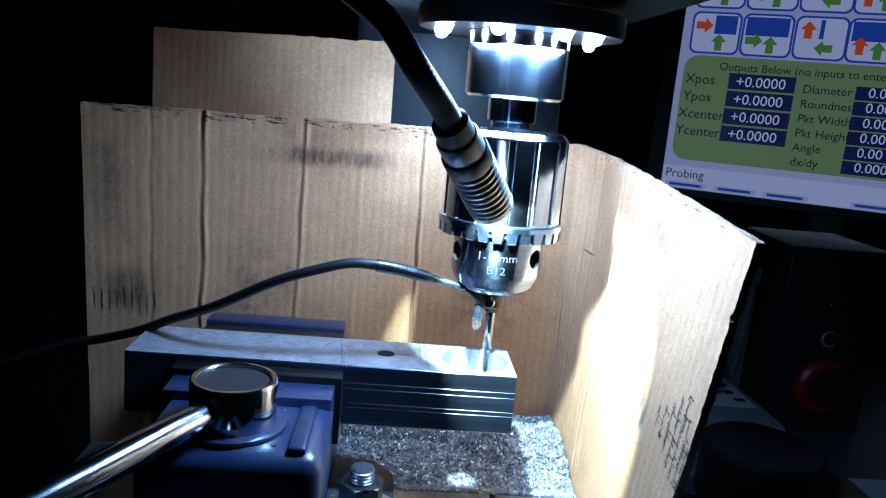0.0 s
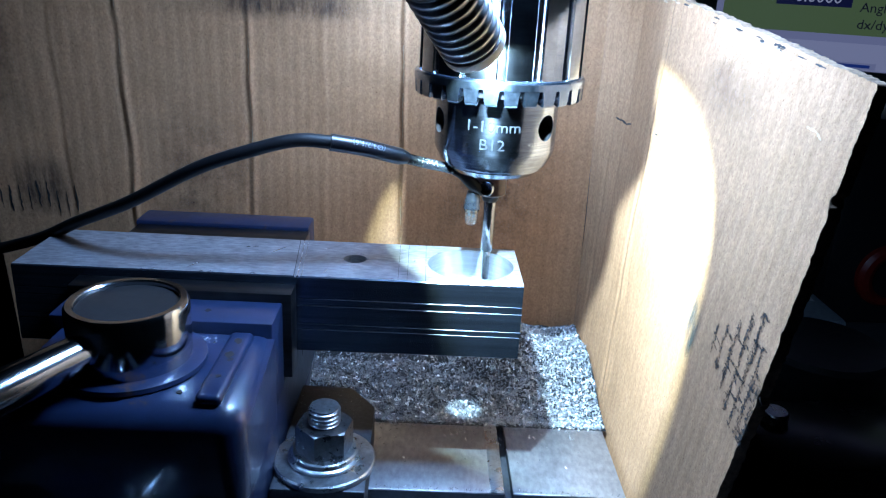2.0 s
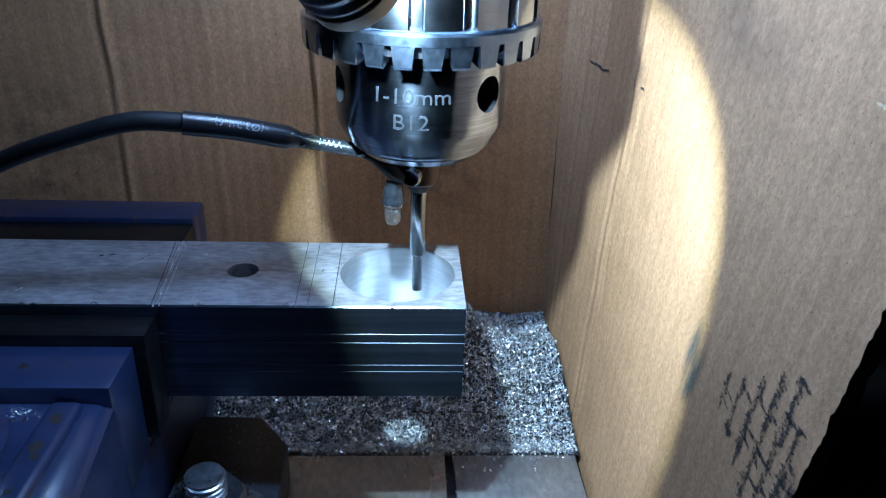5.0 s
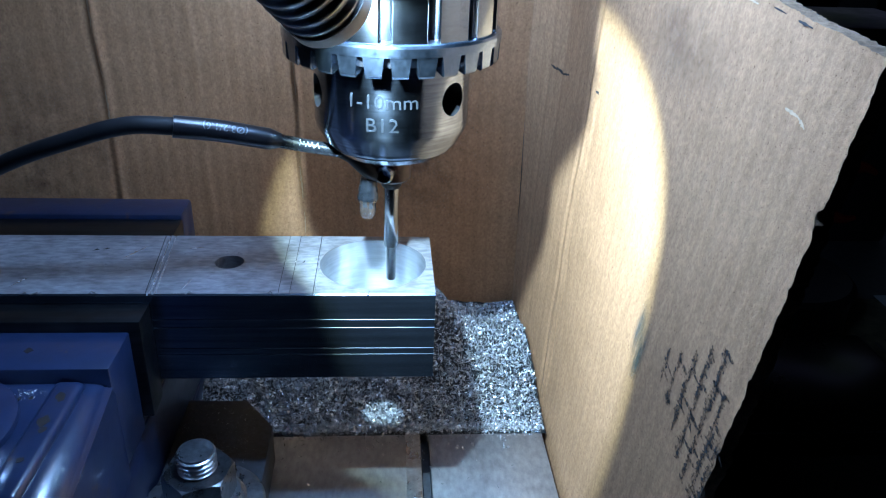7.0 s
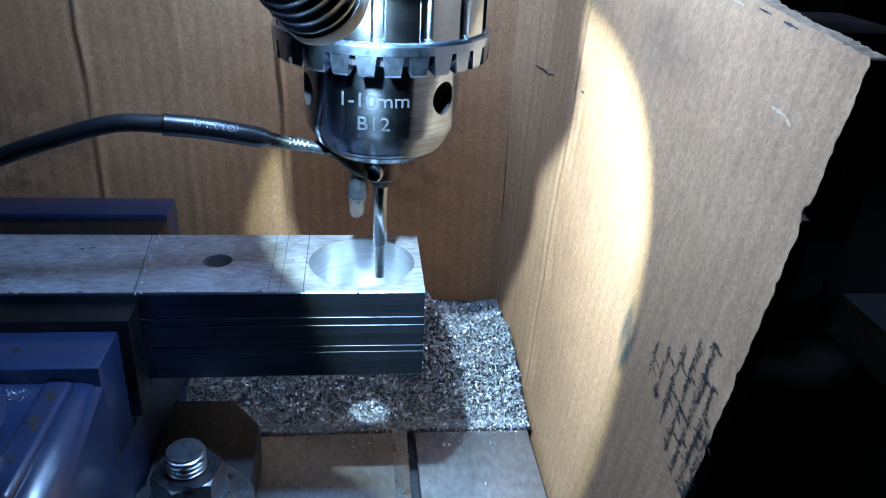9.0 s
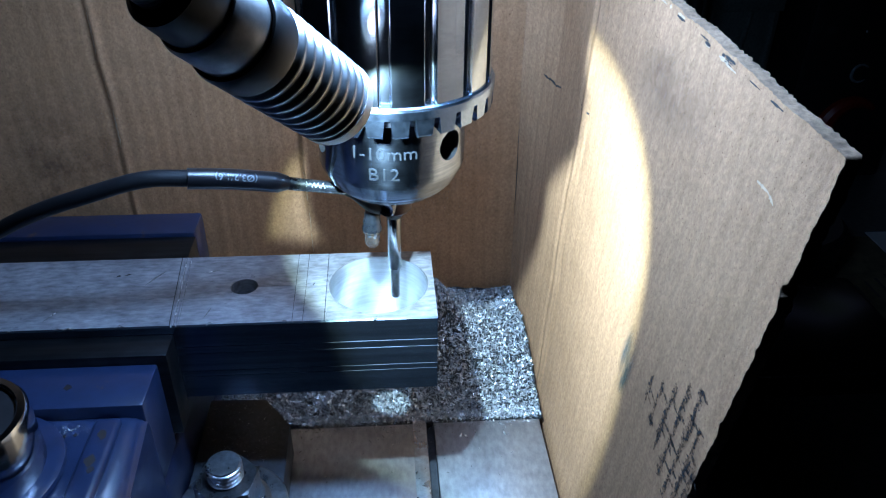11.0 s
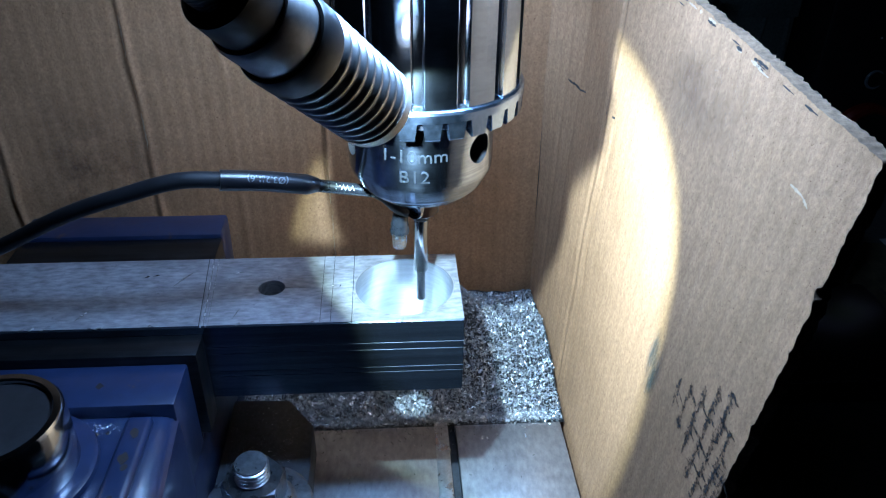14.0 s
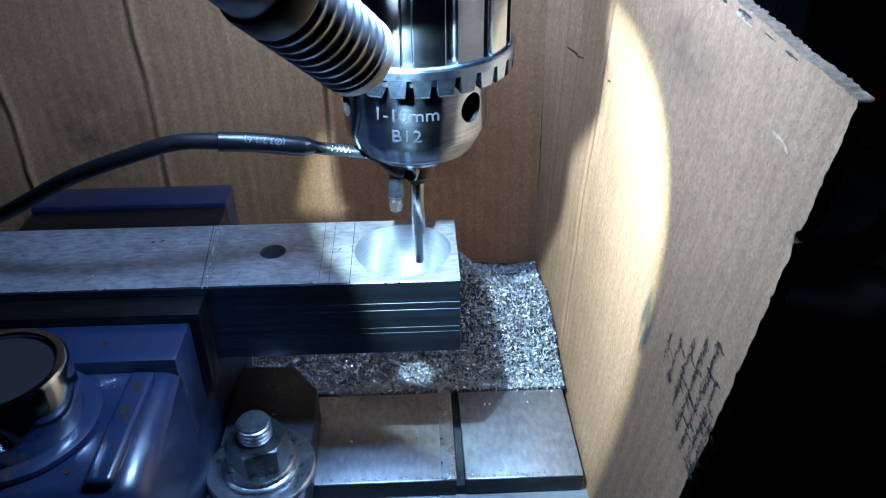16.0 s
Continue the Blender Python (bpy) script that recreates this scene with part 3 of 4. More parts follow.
        tops = (12.2, 11.95, 11.75, 10.68)
        z = tops[f] + (tops[f + 1] - tops[f]) * (s - side_length[f]) / (side_length[f + 1] - side_length[f]) - 0.06 - abs(rnd.gauss(0, 0.07))
        ln = rnd.uniform(0.08, 0.35)
        part("edge_fray", ribbon(side_point, [(s, z), (s + ln, z - 0.13 * ln)], rnd.uniform(0.02, 0.07), lift, rnd), SMUDGE if k % 2 else PALE, side, "", 0)
    # Broken pale ribbons paint the worn creases and the highlights along them.
    for c in (4.03, 7.36, 12.0):
        z = 11.9
        while z > 3.0:
            ln = rnd.uniform(0.3, 1.1)
            if rnd.random() < 0.62:
                part("crease_highlight_scuff", ribbon(back_point, [(c + 0.09 * noise.noise(((z - q * ln / 4) * 0.5, c, 7)), z - q * ln / 4) for q in range(5)], rnd.uniform(0.02, 0.045), (0, -0.012, 0), rnd, 14), PALE, back, "", 0)
            z -= ln * rnd.uniform(0.9, 1.5)
    for k in range(9):
        s, z = 0.25 + 0.26 * k, 5.2 + rnd.uniform(-0.2, 0.2)
        part("grease_dash", ribbon(back_point, [(s, z + 0.5), (s + 0.03, z - 0.3)], rnd.uniform(0.03, 0.08), (0, -0.012, 0), rnd), SMUDGE, back, "", 0)
    for s0, z0, s1, z1, m in ((4.6, 10.5, 12.4, 11.5, SOOT_STREAK), (5.0, 11.3, 9.5, 12.35, SOOT), (9.0, 11.5, 12.0, 12.4, SOOT), (0.1, 4.6, 2.6, 6.8, SOOT_STREAK), (0.0, 7, 1.6, 12, OIL), (12.5, 3, 17.5, 9, OIL), (4, 3, 8, 9, OIL)):
        part("stain", patch(back_point, s0, z0, s1, z1, (0, -0.008, 0)), m, back, "", 0)


screen()


def rear_card():
    bm = panel([((-14.2, 9.3), (-14.0, 9.0)), ((-9.5, 9.2), (-9.5, 9.0)), ((-4.5, 9.0), (-4.6, 8.9))], -0.55, (0, 1, 0), [15.1, 15.25, 15.4], [(5.2, 0.1, 0.03)], nz=40, nu=60, seed=21)
    ob = solid("cardboard_sheet", bm, [CARD, CARD_CORE], (-10, 12, -0.55), "plain brown cardboard sheet standing behind the screen", "cardboard", smooth=60)
    return ob


rear_card()


# ==== vise
def vise():
    t = thing("milling_vise", (-8, 0, -0.55), "blue-painted machine vise with dark steel jaws and a bright lever", "vise")
    b = box((-10.3, -11, -0.55), (-5.62, 5.0, 0.6), 0.08)
    part("base", b, BLUE, t)
    part("side_wall", box((-6.5, -11, 0.59), (-5.63, 4.98, 2.45), 0.10), BLUE, t)
    part("side_wall", box((-10.29, -11, 0.59), (-9.3, 4.98, 2.45), 0.10), BLUE, t)
    # Rails are coloured black in place of the shadow that falls on them.
    for x in (-6.45, -10.2):
        part("rail", box((x, -10.9, 2.45), (x + 0.78, 4.9, 2.6), 0.03), BLACK_STEEL, t, "slideway coloured black for the jaw's shadow")
    n = 120
    part("lead_screw", tube([Vector((-7.9, -11 + 0.085 * i, 1.3)) for i in range(n)], lambda s: 0.42 + 0.07 * (round(s * (n - 1)) % 2), 16), BRIGHT, t)
    f = part("fixed_jaw", box((-10.4, 3.72, 2.6), (-5.6, 4.72, 5.2), 0.09), BLUE, t)
    part("jaw_plate", box((-10.3, 2.545, 2.9), (-5.58, 3.70, 5.1), 0.03), JAW_STEEL, f, "dark ground jaw plate")
    b = box((-10.2, -1.8, 2.7), (-5.5, -0.66, 4.87), 0.05)
    one = bmesh.new()
    prof = [(-1.5, 2.6), (-4.85, 2.6), (-4.9, 4.15), (-4.75, 4.42), (-4.45, 4.58), (-1.95, 4.6), (-1.5, 4.55)]
    lo = [one.verts.new((-9.9, y, z)) for y, z in prof]
    hi = [one.verts.new((-5.42, y, z)) for y, z in prof]
    one.faces.new(lo), one.faces.new(hi[::-1])
    for i in range(len(prof)):
        one.faces.new((lo[i], hi[i], hi[(i + 1) % len(prof)], lo[(i + 1) % len(prof)]))
    ends = [e for e in one.edges if all(abs(v.co.x + 5.42) < 1e-4 for v in e.verts) and max(v.co.z for v in e.verts) > 3.9]
    bmesh.ops.bevel(one, geom=ends, offset=0.5, segments=6, profile=0.5, affect="EDGES")
    absorb(b, one)
    rnd = random.Random(4)
    chips_at = [(-6.08, -2.35, 0.09, 4.73), (-6.12, -2.95, 0.10, 4.73), (-6.05, -3.15, 0.06, 4.73), (-7.0, -1.25, 0.07, 4.87), (-8.9, -1.15, 0.05, 4.87), (-6.1, -3.8, 0.06, 4.73), (-6.7, -4.2, 0.05, 4.6), (-6.62, -2.2, 0.035, 4.6), (-6.8, -2.23, 0.03, 4.6)]
    j = part("moving_jaw", b, BLUE, t, "blue enamelled moving jaw with chipped paint")
    for x, y, r, z in chips_at:
        spot = [(x + r * rnd.uniform(0.6, 1.2) * math.cos(k * 0.7), y + r * rnd.uniform(0.8, 1.7) * math.sin(k * 0.7)) for k in range(9)]
        part("paint_chip", prism(spot, z - 0.02, z + 0.004), RUST, j, "bare rusty spot", 0)
    part("jaw_plate", box((-10.3, -0.65, 2.95), (-5.31, -0.005, 5.06), 0.03), JAW_STEEL, j, "dark ground jaw plate")
    part("hub_boss", lathe([(0, 4.58), (1.38, 4.58), (1.42, 4.62), (1.40, 4.70), (1.30, 4.74), (0, 4.74)], 56, at(-7.95, -3.1)), BLUE, j, "raised blue boss under the hub")
    part("jaw_rib", box((-6.34, -4.55, 4.5), (-5.86, -1.9, 4.73), 0.1, segments=3), BLUE, j, "rounded rib with chipped paint")
    hub = part("hub", lathe([(0, 4.58), (1.09, 4.58), (1.13, 4.64), (1.13, 5.82), (1.08, 5.9), (0.97, 5.9), (0.94, 5.87), (0.94, 5.74), (0, 5.74)], 56, at(-7.95, -3.1)), BRIGHT, t, "bright chromed lever hub")
    part("hub_insert", lathe([(0, 5.745), (0.935, 5.745), (0.935, 5.80), (0.7, 5.815), (0, 5.80)], 40, at(-7.95, -3.1)), BLACK_PLASTIC, hub, "dark recessed cap")
    a, c = Vector((-8.32, -3.8, 5.26)), Vector((-12.7, -13.0, 5.2))
    part("lever", tube([a.lerp(c, k / 20) for k in range(21)], lambda s: 0.33 + 0.04 * min(1, s * 6), 28), BRIGHT, t, "bright steel lever rod")


vise()


def workpiece():
    prof = [(0.0, 3.36), (0.0, 3.895), (0.014, 3.91), (0.0, 3.925), (0.0, 4.035), (0.014, 4.05), (0.0, 4.065), (0.0, 4.505), (0.014, 4.52), (0.0, 4.535), (0.0, 4.685), (0.014, 4.70), (0.0, 4.715), (0.0, 5.22), (0.03, 5.25), (2.51, 5.25), (2.54, 5.22), (2.54, 3.36), (2.51, 3.33), (0.03, 3.33)]
    b = bmesh.new()
    lo = [b.verts.new((-11.85, y, z)) for y, z in prof]
    hi = [b.verts.new((0.0, y, z)) for y, z in prof]
    b.faces.new(lo), b.faces.new(hi[::-1])
    n = len(prof)
    for i in range(n):
        b.faces.new((lo[i], hi[i], hi[(i + 1) % n], lo[(i + 1) % n]))
    # Bore floor with a small hole, added to narrow the light on the chips.
    big = lathe([(0, 3.0), (0.36, 3.0), (0.36, 3.62), (1.065, 3.66), (1.065, 5.5), (0, 5.5)], 72, at(-1.2, 1.27))
    small = lathe([(0, 3.0), (0.285, 3.0), (0.285, 5.5), (0, 5.5)], 40, at(-4.07, 1.3))
    scribes = []
    for x0, x1, w, d in ((-5.32, -5.56, 0.03, 0.03), (-5.22, -5.44, 0.02, 0.02), (-2.93, -2.98, 0.016, 0.015), (-2.72, -2.75, 0.016, 0.015), (-2.27, -2.29, 0.024, 0.02)):
        one = bmesh.new()
        q = [(x0 - w / 2, -0.2), (x0 + w / 2, -0.2), (x1 + w / 2, 2.8), (x1 - w / 2, 2.8)]
        scribes.append(prism(q, 5.25 - d, 5.6, bm=one))
    scribes.append(prism([(-4.0, 1.29), (-2.2, 1.265), (-2.2, 1.28), (-4.0, 1.305)], 5.24, 5.6))
    b = cut(b, [big, small, *scribes])
    for f in b.faces:
        c = f.calc_center_median()
        inside = math.hypot(c.x + 1.2, c.y - 1.27) < 1.075 and abs(f.normal.z) < 0.5
        hole = math.hypot(c.x + 4.07, c.y - 1.3) < 0.3 and abs(f.normal.z) < 0.5
        floor = f.normal.z > 0.5 and 3.5 < c.z < 3.8
        # Front face and underside take the darker, shade-coloured material.
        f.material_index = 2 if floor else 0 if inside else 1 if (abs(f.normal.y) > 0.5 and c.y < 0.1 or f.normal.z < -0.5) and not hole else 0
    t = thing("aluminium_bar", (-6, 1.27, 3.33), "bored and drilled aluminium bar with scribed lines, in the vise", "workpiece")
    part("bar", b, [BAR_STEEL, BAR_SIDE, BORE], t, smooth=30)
    wall = lathe([(1.06, 3.665), (1.059, 3.665), (1.059, 5.235), (1.075, 5.251), (1.085, 5.251)], 96, at(-1.2, 1.27))
    part("bored_wall", wall, BORE, t, "bright freshly bored wall")
    # Thin strips paint the lit and the dark edges of the scribed lines.
    for x0, x1, w, m, tell in ((-5.28, -5.51, 0.012, CHIP, "bright"), (-5.19, -5.405, 0.008, CHIP, "bright"), (-5.37, -5.62, 0.016, JAW_STEEL, "dark"), (-2.95, -3.0, 0.009, JAW_STEEL, "dark"), (-2.74, -2.77, 0.009, JAW_STEEL, "dark"), (-2.305, -2.325, 0.013, JAW_STEEL, "dark")):
        line = prism([(x0 - w / 2, 0.02), (x0 + w / 2, 0.02), (x1 + w / 2, 2.52), (x1 - w / 2, 2.52)], 5.247, 5.2535)
        part("scribed_line", line, m, t, tell + " scribed layout line", 0)
    rnd = random.Random(8)
    for k in range(11):   # burrs along the sawn front edge
        x, ln = rnd.uniform(-9.5, -0.3), rnd.uniform(0.04, 0.16)
        path = [Vector((x, rnd.uniform(-0.01, 0.03), 5.25)), Vector((x + ln * 0.5, rnd.uniform(-0.04, 0.05), 5.25 + rnd.uniform(0.01, 0.05))), Vector((x + ln, rnd.uniform(-0.05, 0.1), 5.25 + rnd.uniform(0.0, 0.05)))]
        part("burr", tube(curve_points(path, 3), 0.011, 5), CHIP, t, "", 0)
    for x, y, dx, dy, w in ((-6.9, 1.85, 0.12, 0.0, 0.07), (-6.72, 1.88, 0.14, 0.02, 0.05), (-6.05, 1.7, 0.2, 0.3, 0.02), (-6.2, 1.45, 0.3, 0.5, 0.015), (-4.75, 0.2, 0.12, 0.4, 0.02), (-7.9, 0.3, 0.2, 0.35, 0.03), (-5.0, 1.9, 0.3, 0.05, 0.02), (-2.62, 1.3, 0.05, 0.05, 0.05), (-2.78, 1.33, 0.05, 0.03, 0.04)):
        q = [(x, y - w / 2), (x + dx * 0.6, y + dy * 0.5 - w / 2), (x + dx, y + dy), (x + dx * 0.5, y + dy * 0.6 + w / 2)]
        part("scratch", prism(q, 5.249, 5.2525), DARK_HOLE if w > 0.045 else CHIP, t, "", 0)


workpiece()


def clamp():
    t = thing("hold_down_clamp", (-4.6, -0.5, 0), "black steel clamp block held by a zinc-plated nut and washer", "clamp")
    part("block", prism([(-5.6, -2.2), (-3.45, -2.2), (-3.5, 1.4), (-4.2, 2.35), (-5.6, 2.4)], 0.0, 1.0, 0.05), BLACK_STEEL, t)
    m = at(-4.5, -1.12)
    part("washer", lathe([(0.4, 1.0), (1.18, 1.0), (1.2, 1.03), (1.2, 1.13), (1.16, 1.16), (0.4, 1.16)], 56, m), ZINC, t)
    part("flange_washer", lathe([(0.4, 1.16), (0.82, 1.16), (0.85, 1.19), (0.85, 1.25), (0.81, 1.28), (0.77, 1.29), (0.79, 1.33), (0.78, 1.39), (0.74, 1.42), (0.4, 1.42)], 48, m), ZINC, t)
    hexagon = [(0.68 * math.cos(radians(60 * k + 18)), 0.68 * math.sin(radians(60 * k + 18))) for k in range(6)]
    one = prism(hexagon, 1.42, 2.08)
    chamfer = lathe([(0.57, 2.11), (0.90, 1.90), (0.90, 2.4), (0.57, 2.4), (0.57, 2.11)], 48)
    nut = cut(one, [chamfer])
    nut.transform(m)
    part("nut", nut, NUT_STEEL, t, "darker steel hexagon nut", smooth=20)
    n = 66
    part("stud", tube([Vector((-4.5, -1.12, 1.9 + 0.62 * k / n)) for k in range(n + 1)], lambda s: (0.33 + 0.045 * math.sin(s * n * 2 * math.pi / 11)) if s < 0.93 else 0.335, 28), ZINC, t, "threaded stud end", 40)


clamp()


# ==== spindle, chuck and probe
def spindle():
    t = thing("spindle", (XC, YC, 13.0), "bright steel spindle nose with a ring of lit white LEDs", "spindle")
    part("nose", lathe([(0, 13.6), (1.42, 13.6), (1.5, 13.68), (1.5, 16.6), (0, 16.6)], 64, at(XC, YC)), CHROME, t)
    part("arbor", lathe([(0, 12.3), (0.62, 12.3), (0.62, 12.9), (0.75, 12.95), (0.75, 13.6), (0, 13.6)], 40, at(XC, YC)), CHROME, t)
    ring = part("led_ring", lathe([(1.6, 15.5), (3.0, 15.5), (3.05, 15.6), (3.05, 16.1), (1.6, 16.1), (1.6, 15.5)], 64, at(XC, YC)), BLACK_PLASTIC, t, "black ring lamp holder")
    for angle in LED_ANGLES:
        a = radians(angle)
        m = at(XC + 2.45 * math.cos(a), YC + 2.45 * math.sin(a))
        part("led", lathe([(0, 15.24), (0.09, 15.26), (0.16, 15.32), (0.19, 15.4), (0.19, 15.46), (0.22, 15.46), (0.22, 15.5), (0, 15.5)], 20, m), LED_GLOW, ring, "lit white LED")


spindle()


def chuck():
    t = thing("drill_chuck", (XC, YC, 7.6), "polished keyed drill chuck with a toothed ring, gripping the probe", "chuck")
    m = at(XC, YC)
    flutes = 15

    def fluted(a, r, z):
        s = (a * flutes / (2 * math.pi)) % 1
        if r < 1.7 or z > 12.42 or z < 10.02:
            return r
        return r - 0.11 * (1 if s < 0.22 else max(0, 1 - (s - 0.22) / 0.03) if s < 0.25 else max(0, (s - 0.97) / 0.03))

    prof = [(0.6, 12.74), (1.35, 12.74), (1.66, 12.66), (1.82, 12.5), (1.84, 12.44), (1.84, 12.41), (1.85, 10.03), (1.85, 10.0)]
    part("sleeve", lathe(prof, 600, m, radius=fluted), CHROME, t, "polished fluted sleeve", smooth=25)
    part("gear_ring", lathe([(1.4, 10.0), (1.87, 10.0), (1.91, 9.98), (1.935, 9.94), (1.935, 9.80), (1.4, 9.72)], 120, m), GEAR_STEEL, t, "gear ring tinted blue for its reflections", smooth=25)
    # Root ring coloured dark, painting the shadow between the teeth.
    part("tooth_root", lathe([(1.42, 9.83), (1.76, 9.83), (1.72, 9.6), (1.42, 9.62)], 72, m), DARK_HOLE, t, "tooth roots coloured dark for the shade in the gaps")
    teeth = 28
    one = bmesh.new()
    for k in range(teeth):
        a = 2 * math.pi * (k + 0.3) / teeth
        w0, w1 = 2 * math.pi / teeth * 0.40, 2 * math.pi / teeth * 0.30
        q = []
        for r, z, w in ((1.925, 9.82, w0), (1.91, 9.50, w1), (1.87, 9.46, w1), (1.40, 9.58, w1), (1.40, 9.84, w0)):
            q.append([one.verts.new((r * math.cos(a + s * w), r * math.sin(a + s * w), z)) for s in (-1, 1)])
        for p, r in zip(q, q[1:] + q[:1]):
            one.faces.new((p[0], p[1], r[1], r[0]))
        one.faces.new([p[0] for p in q]), one.faces.new([p[1] for p in q][::-1])
    one.transform(m)
    part("gear_teeth", one, GEAR_STEEL, t, "bevelled key teeth", smooth=0)
    body = lathe([(0, 9.9), (1.40, 9.9), (1.41, 9.6), (1.41, 8.32), (1.38, 8.2), (1.26, 7.98), (1.25, 7.95), (1.22, 7.95), (1.21, 7.91), (1.18, 7.87), (1.15, 7.87), (1.14, 7.83), (0.98, 7.7), (0.6, 7.62), (0, 7.62)], 96)
    cutters = []
    for angle in (-41, -161, 79):
        a = radians(angle)
        way = Vector((math.cos(a), math.sin(a), 0))
        cutters.append(lathe([(0, 0), (0.29, 0), (0.29, 1.2), (0, 1.2)], 36, along(way * 0.95 + Vector((0, 0, 8.9)), way)))
    body = cut(body, cutters)
    body.transform(m)
    for f in body.faces:
        c = f.calc_center_median() - Vector((XC, YC, 0))
        # Key hole insides get the dark colour as painted shade.
        if 8.5 < c.z < 9.2 and math.hypot(c.x, c.y) < 1.395:
            f.material_index = 1
    part("nose_body", body, [NOSE_STEEL, DARK_HOLE], t, "brushed nose with key holes", smooth=25)
    for text, z, h, centre in (("1-10mm", 8.84, 0.24, -97), ("B12", 8.44, 0.24, -97)):
        letters = lettering(text, h, 0.006, "CENTER")
        for v in letters.verts:
            a = radians(centre) + 1.12 * v.co.x / 1.41
            r = 1.413 + v.co.z
            v.co = Vector((XC + r * math.cos(a), YC + r * math.sin(a), z + v.co.y))
        part("lettering", letters, ETCH, t, "etched size lettering", smooth=0)


chuck()


def wrapped(text, path, start, height, radius):
    """Letters that run along a tube, upside down, on the side that faces up and forward."""
    pts = curve_points(path, 12)
    letters = lettering(text, height, 0.003)
    for v in letters.verts:
        left, k = start + v.co.x, 0
        while k < len(pts) - 2 and left > (pts[k + 1] - pts[k]).length:
            left -= (pts[k + 1] - pts[k]).length
            k += 1
        way = (pts[k + 1] - pts[k]).normalized()
        face = Vector((0, -0.8, 0.6))
        face = (face - way * face.dot(way)).normalized()
        down = way.cross(face)
        down = down if down.z < 0 else -down
        a = (v.co.y - height / 2) / radius
        v.co = pts[k] + way * left + (face * math.cos(a) + down * math.sin(a)) * (radius + v.co.z)
    return letters


def probe():
    t = thing("touch_probe", (XC, YC, 4.88), "slim touch probe with a clear LED and a black cable", "probe")
    m = at(XC, YC)
    part("collar", lathe([(0, 7.08), (0.33, 7.08), (0.37, 7.12), (0.37, 7.62), (0, 7.62)], 36, m), COLLAR, t, "brown insulating collar")
    part("pin", lathe([(0, 5.62), (0.12, 5.62), (0.145, 5.66), (0.145, 6.75), (0.15, 6.78), (0.15, 6.9), (0, 6.92)], 28, m), PIN, t)
    part("neck", lathe([(0, 6.9), (0.16, 6.9), (0.2, 6.96), (0.21, 7.1), (0, 7.1)], 24, m), RUBBER, t, "short black neck")
    part("tip", lathe([(0, 4.88), (0.085, 4.88), (0.095, 4.9), (0.095, 5.64), (0, 5.64)], 24, m), PIN, t)
    s = along((XC - 0.10, YC - 0.33, 7.32), (-0.35, -0.94, 0))
    part("set_screw", lathe([(0, 0.05), (0.07, 0.05), (0.09, 0.14), (0.15, 0.16), (0.18, 0.12), (0.18, -0.1), (0, -0.1)], 28, s), PIN, t, "bright terminal screw")
    lx, ly = XC - 0.45, YC - 0.3
    led = part("led", lathe([(0, 6.36), (0.09, 6.38), (0.14, 6.44), (0.155, 6.52), (0.155, 6.74), (0.185, 6.74), (0.185, 6.80), (0, 6.80)], 24, at(lx, ly)), glass, t, "clear unlit LED")
    part("die", box((lx - 0.06, ly - 0.02, 6.62), (lx - 0.01, ly + 0.02, 6.78), 0.008), CHIP, led)
    part("die", box((lx + 0.02, ly - 0.02, 6.58), (lx + 0.06, ly + 0.02, 6.78), 0.008), CHIP, led)
    part("led_sleeve", tube(curve_points([(lx, ly, 6.79), (lx + 0.01, ly, 7.0), (lx + 0.03, ly + 0.02, 7.2)], 6), lambda q: 0.2 - 0.05 * q + 0.004 * math.sin(q * 17), 16), SHRINK_BLUE, t, "grey-blue sleeve on the LED legs")
    part("lead", tube(curve_points([(lx + 0.25, ly + 0.05, 7.2), (lx + 0.05, ly - 0.05, 7.35), (lx - 0.25, ly - 0.02, 7.62), (lx - 0.5, ly, 7.70)], 6), lambda q: 0.1 + 0.06 * math.sin(math.pi * q), 12), RUBBER, t, "black taped leads")
    inner = path = [(XC - 0.55, 1.0, 7.62), (XC - 0.85, 1.0, 7.70), (XC - 1.6, 0.9, 7.86), (XC - 2.07, 0.8, 7.98)]
    part("inner_sleeve", tube(curve_points(path, 8), lambda q: 0.11 + 0.02 * q, 16), SHRINK_BLUE, t, "grey-blue printed heat-shrink sleeve")
    outer = path = [(XC - 2.0, 0.82, 7.97), (XC - 2.3, 0.72, 8.05), (XC - 3.0, 0.5, 8.24), (XC - 3.72, 0.3, 8.37)]
    part("outer_sleeve", tube(curve_points(path, 8), lambda q: 0.135 + 0.06 * min(1, q * 4) , 18), SHRINK, t, "black printed heat-shrink sleeve")
    path = [(XC - 3.6, 0.33, 8.36), (-5.3, 0.28, 8.38), (-6.25, 0.3, 8.12), (-7.6, 0.5, 7.58), (-9.4, 1.0, 6.55), (-11.0, 1.75, 5.75), (-12.2, 2.3, 5.1), (-13.6, 3.0, 4.5), (-15.4, 3.4, 3.9), (-18, 3.6, 2.6), (-20, 3.6, -0.35)]
    part("cable", tube(curve_points(path, 10), 0.155, 16), RUBBER, t, "black rubber cable")
    for text, path, start, h, r in (("(Ø3.2/1.6)", outer, 0.62, 0.13, 0.199), ("-F-", outer, 0.12, 0.12, 0.182), ("VW-1", inner, 0.8, 0.12, 0.129)):
        part("print", wrapped(text, path, start, h, r), PRINT, t, "upside-down white print", smooth=0)


probe()


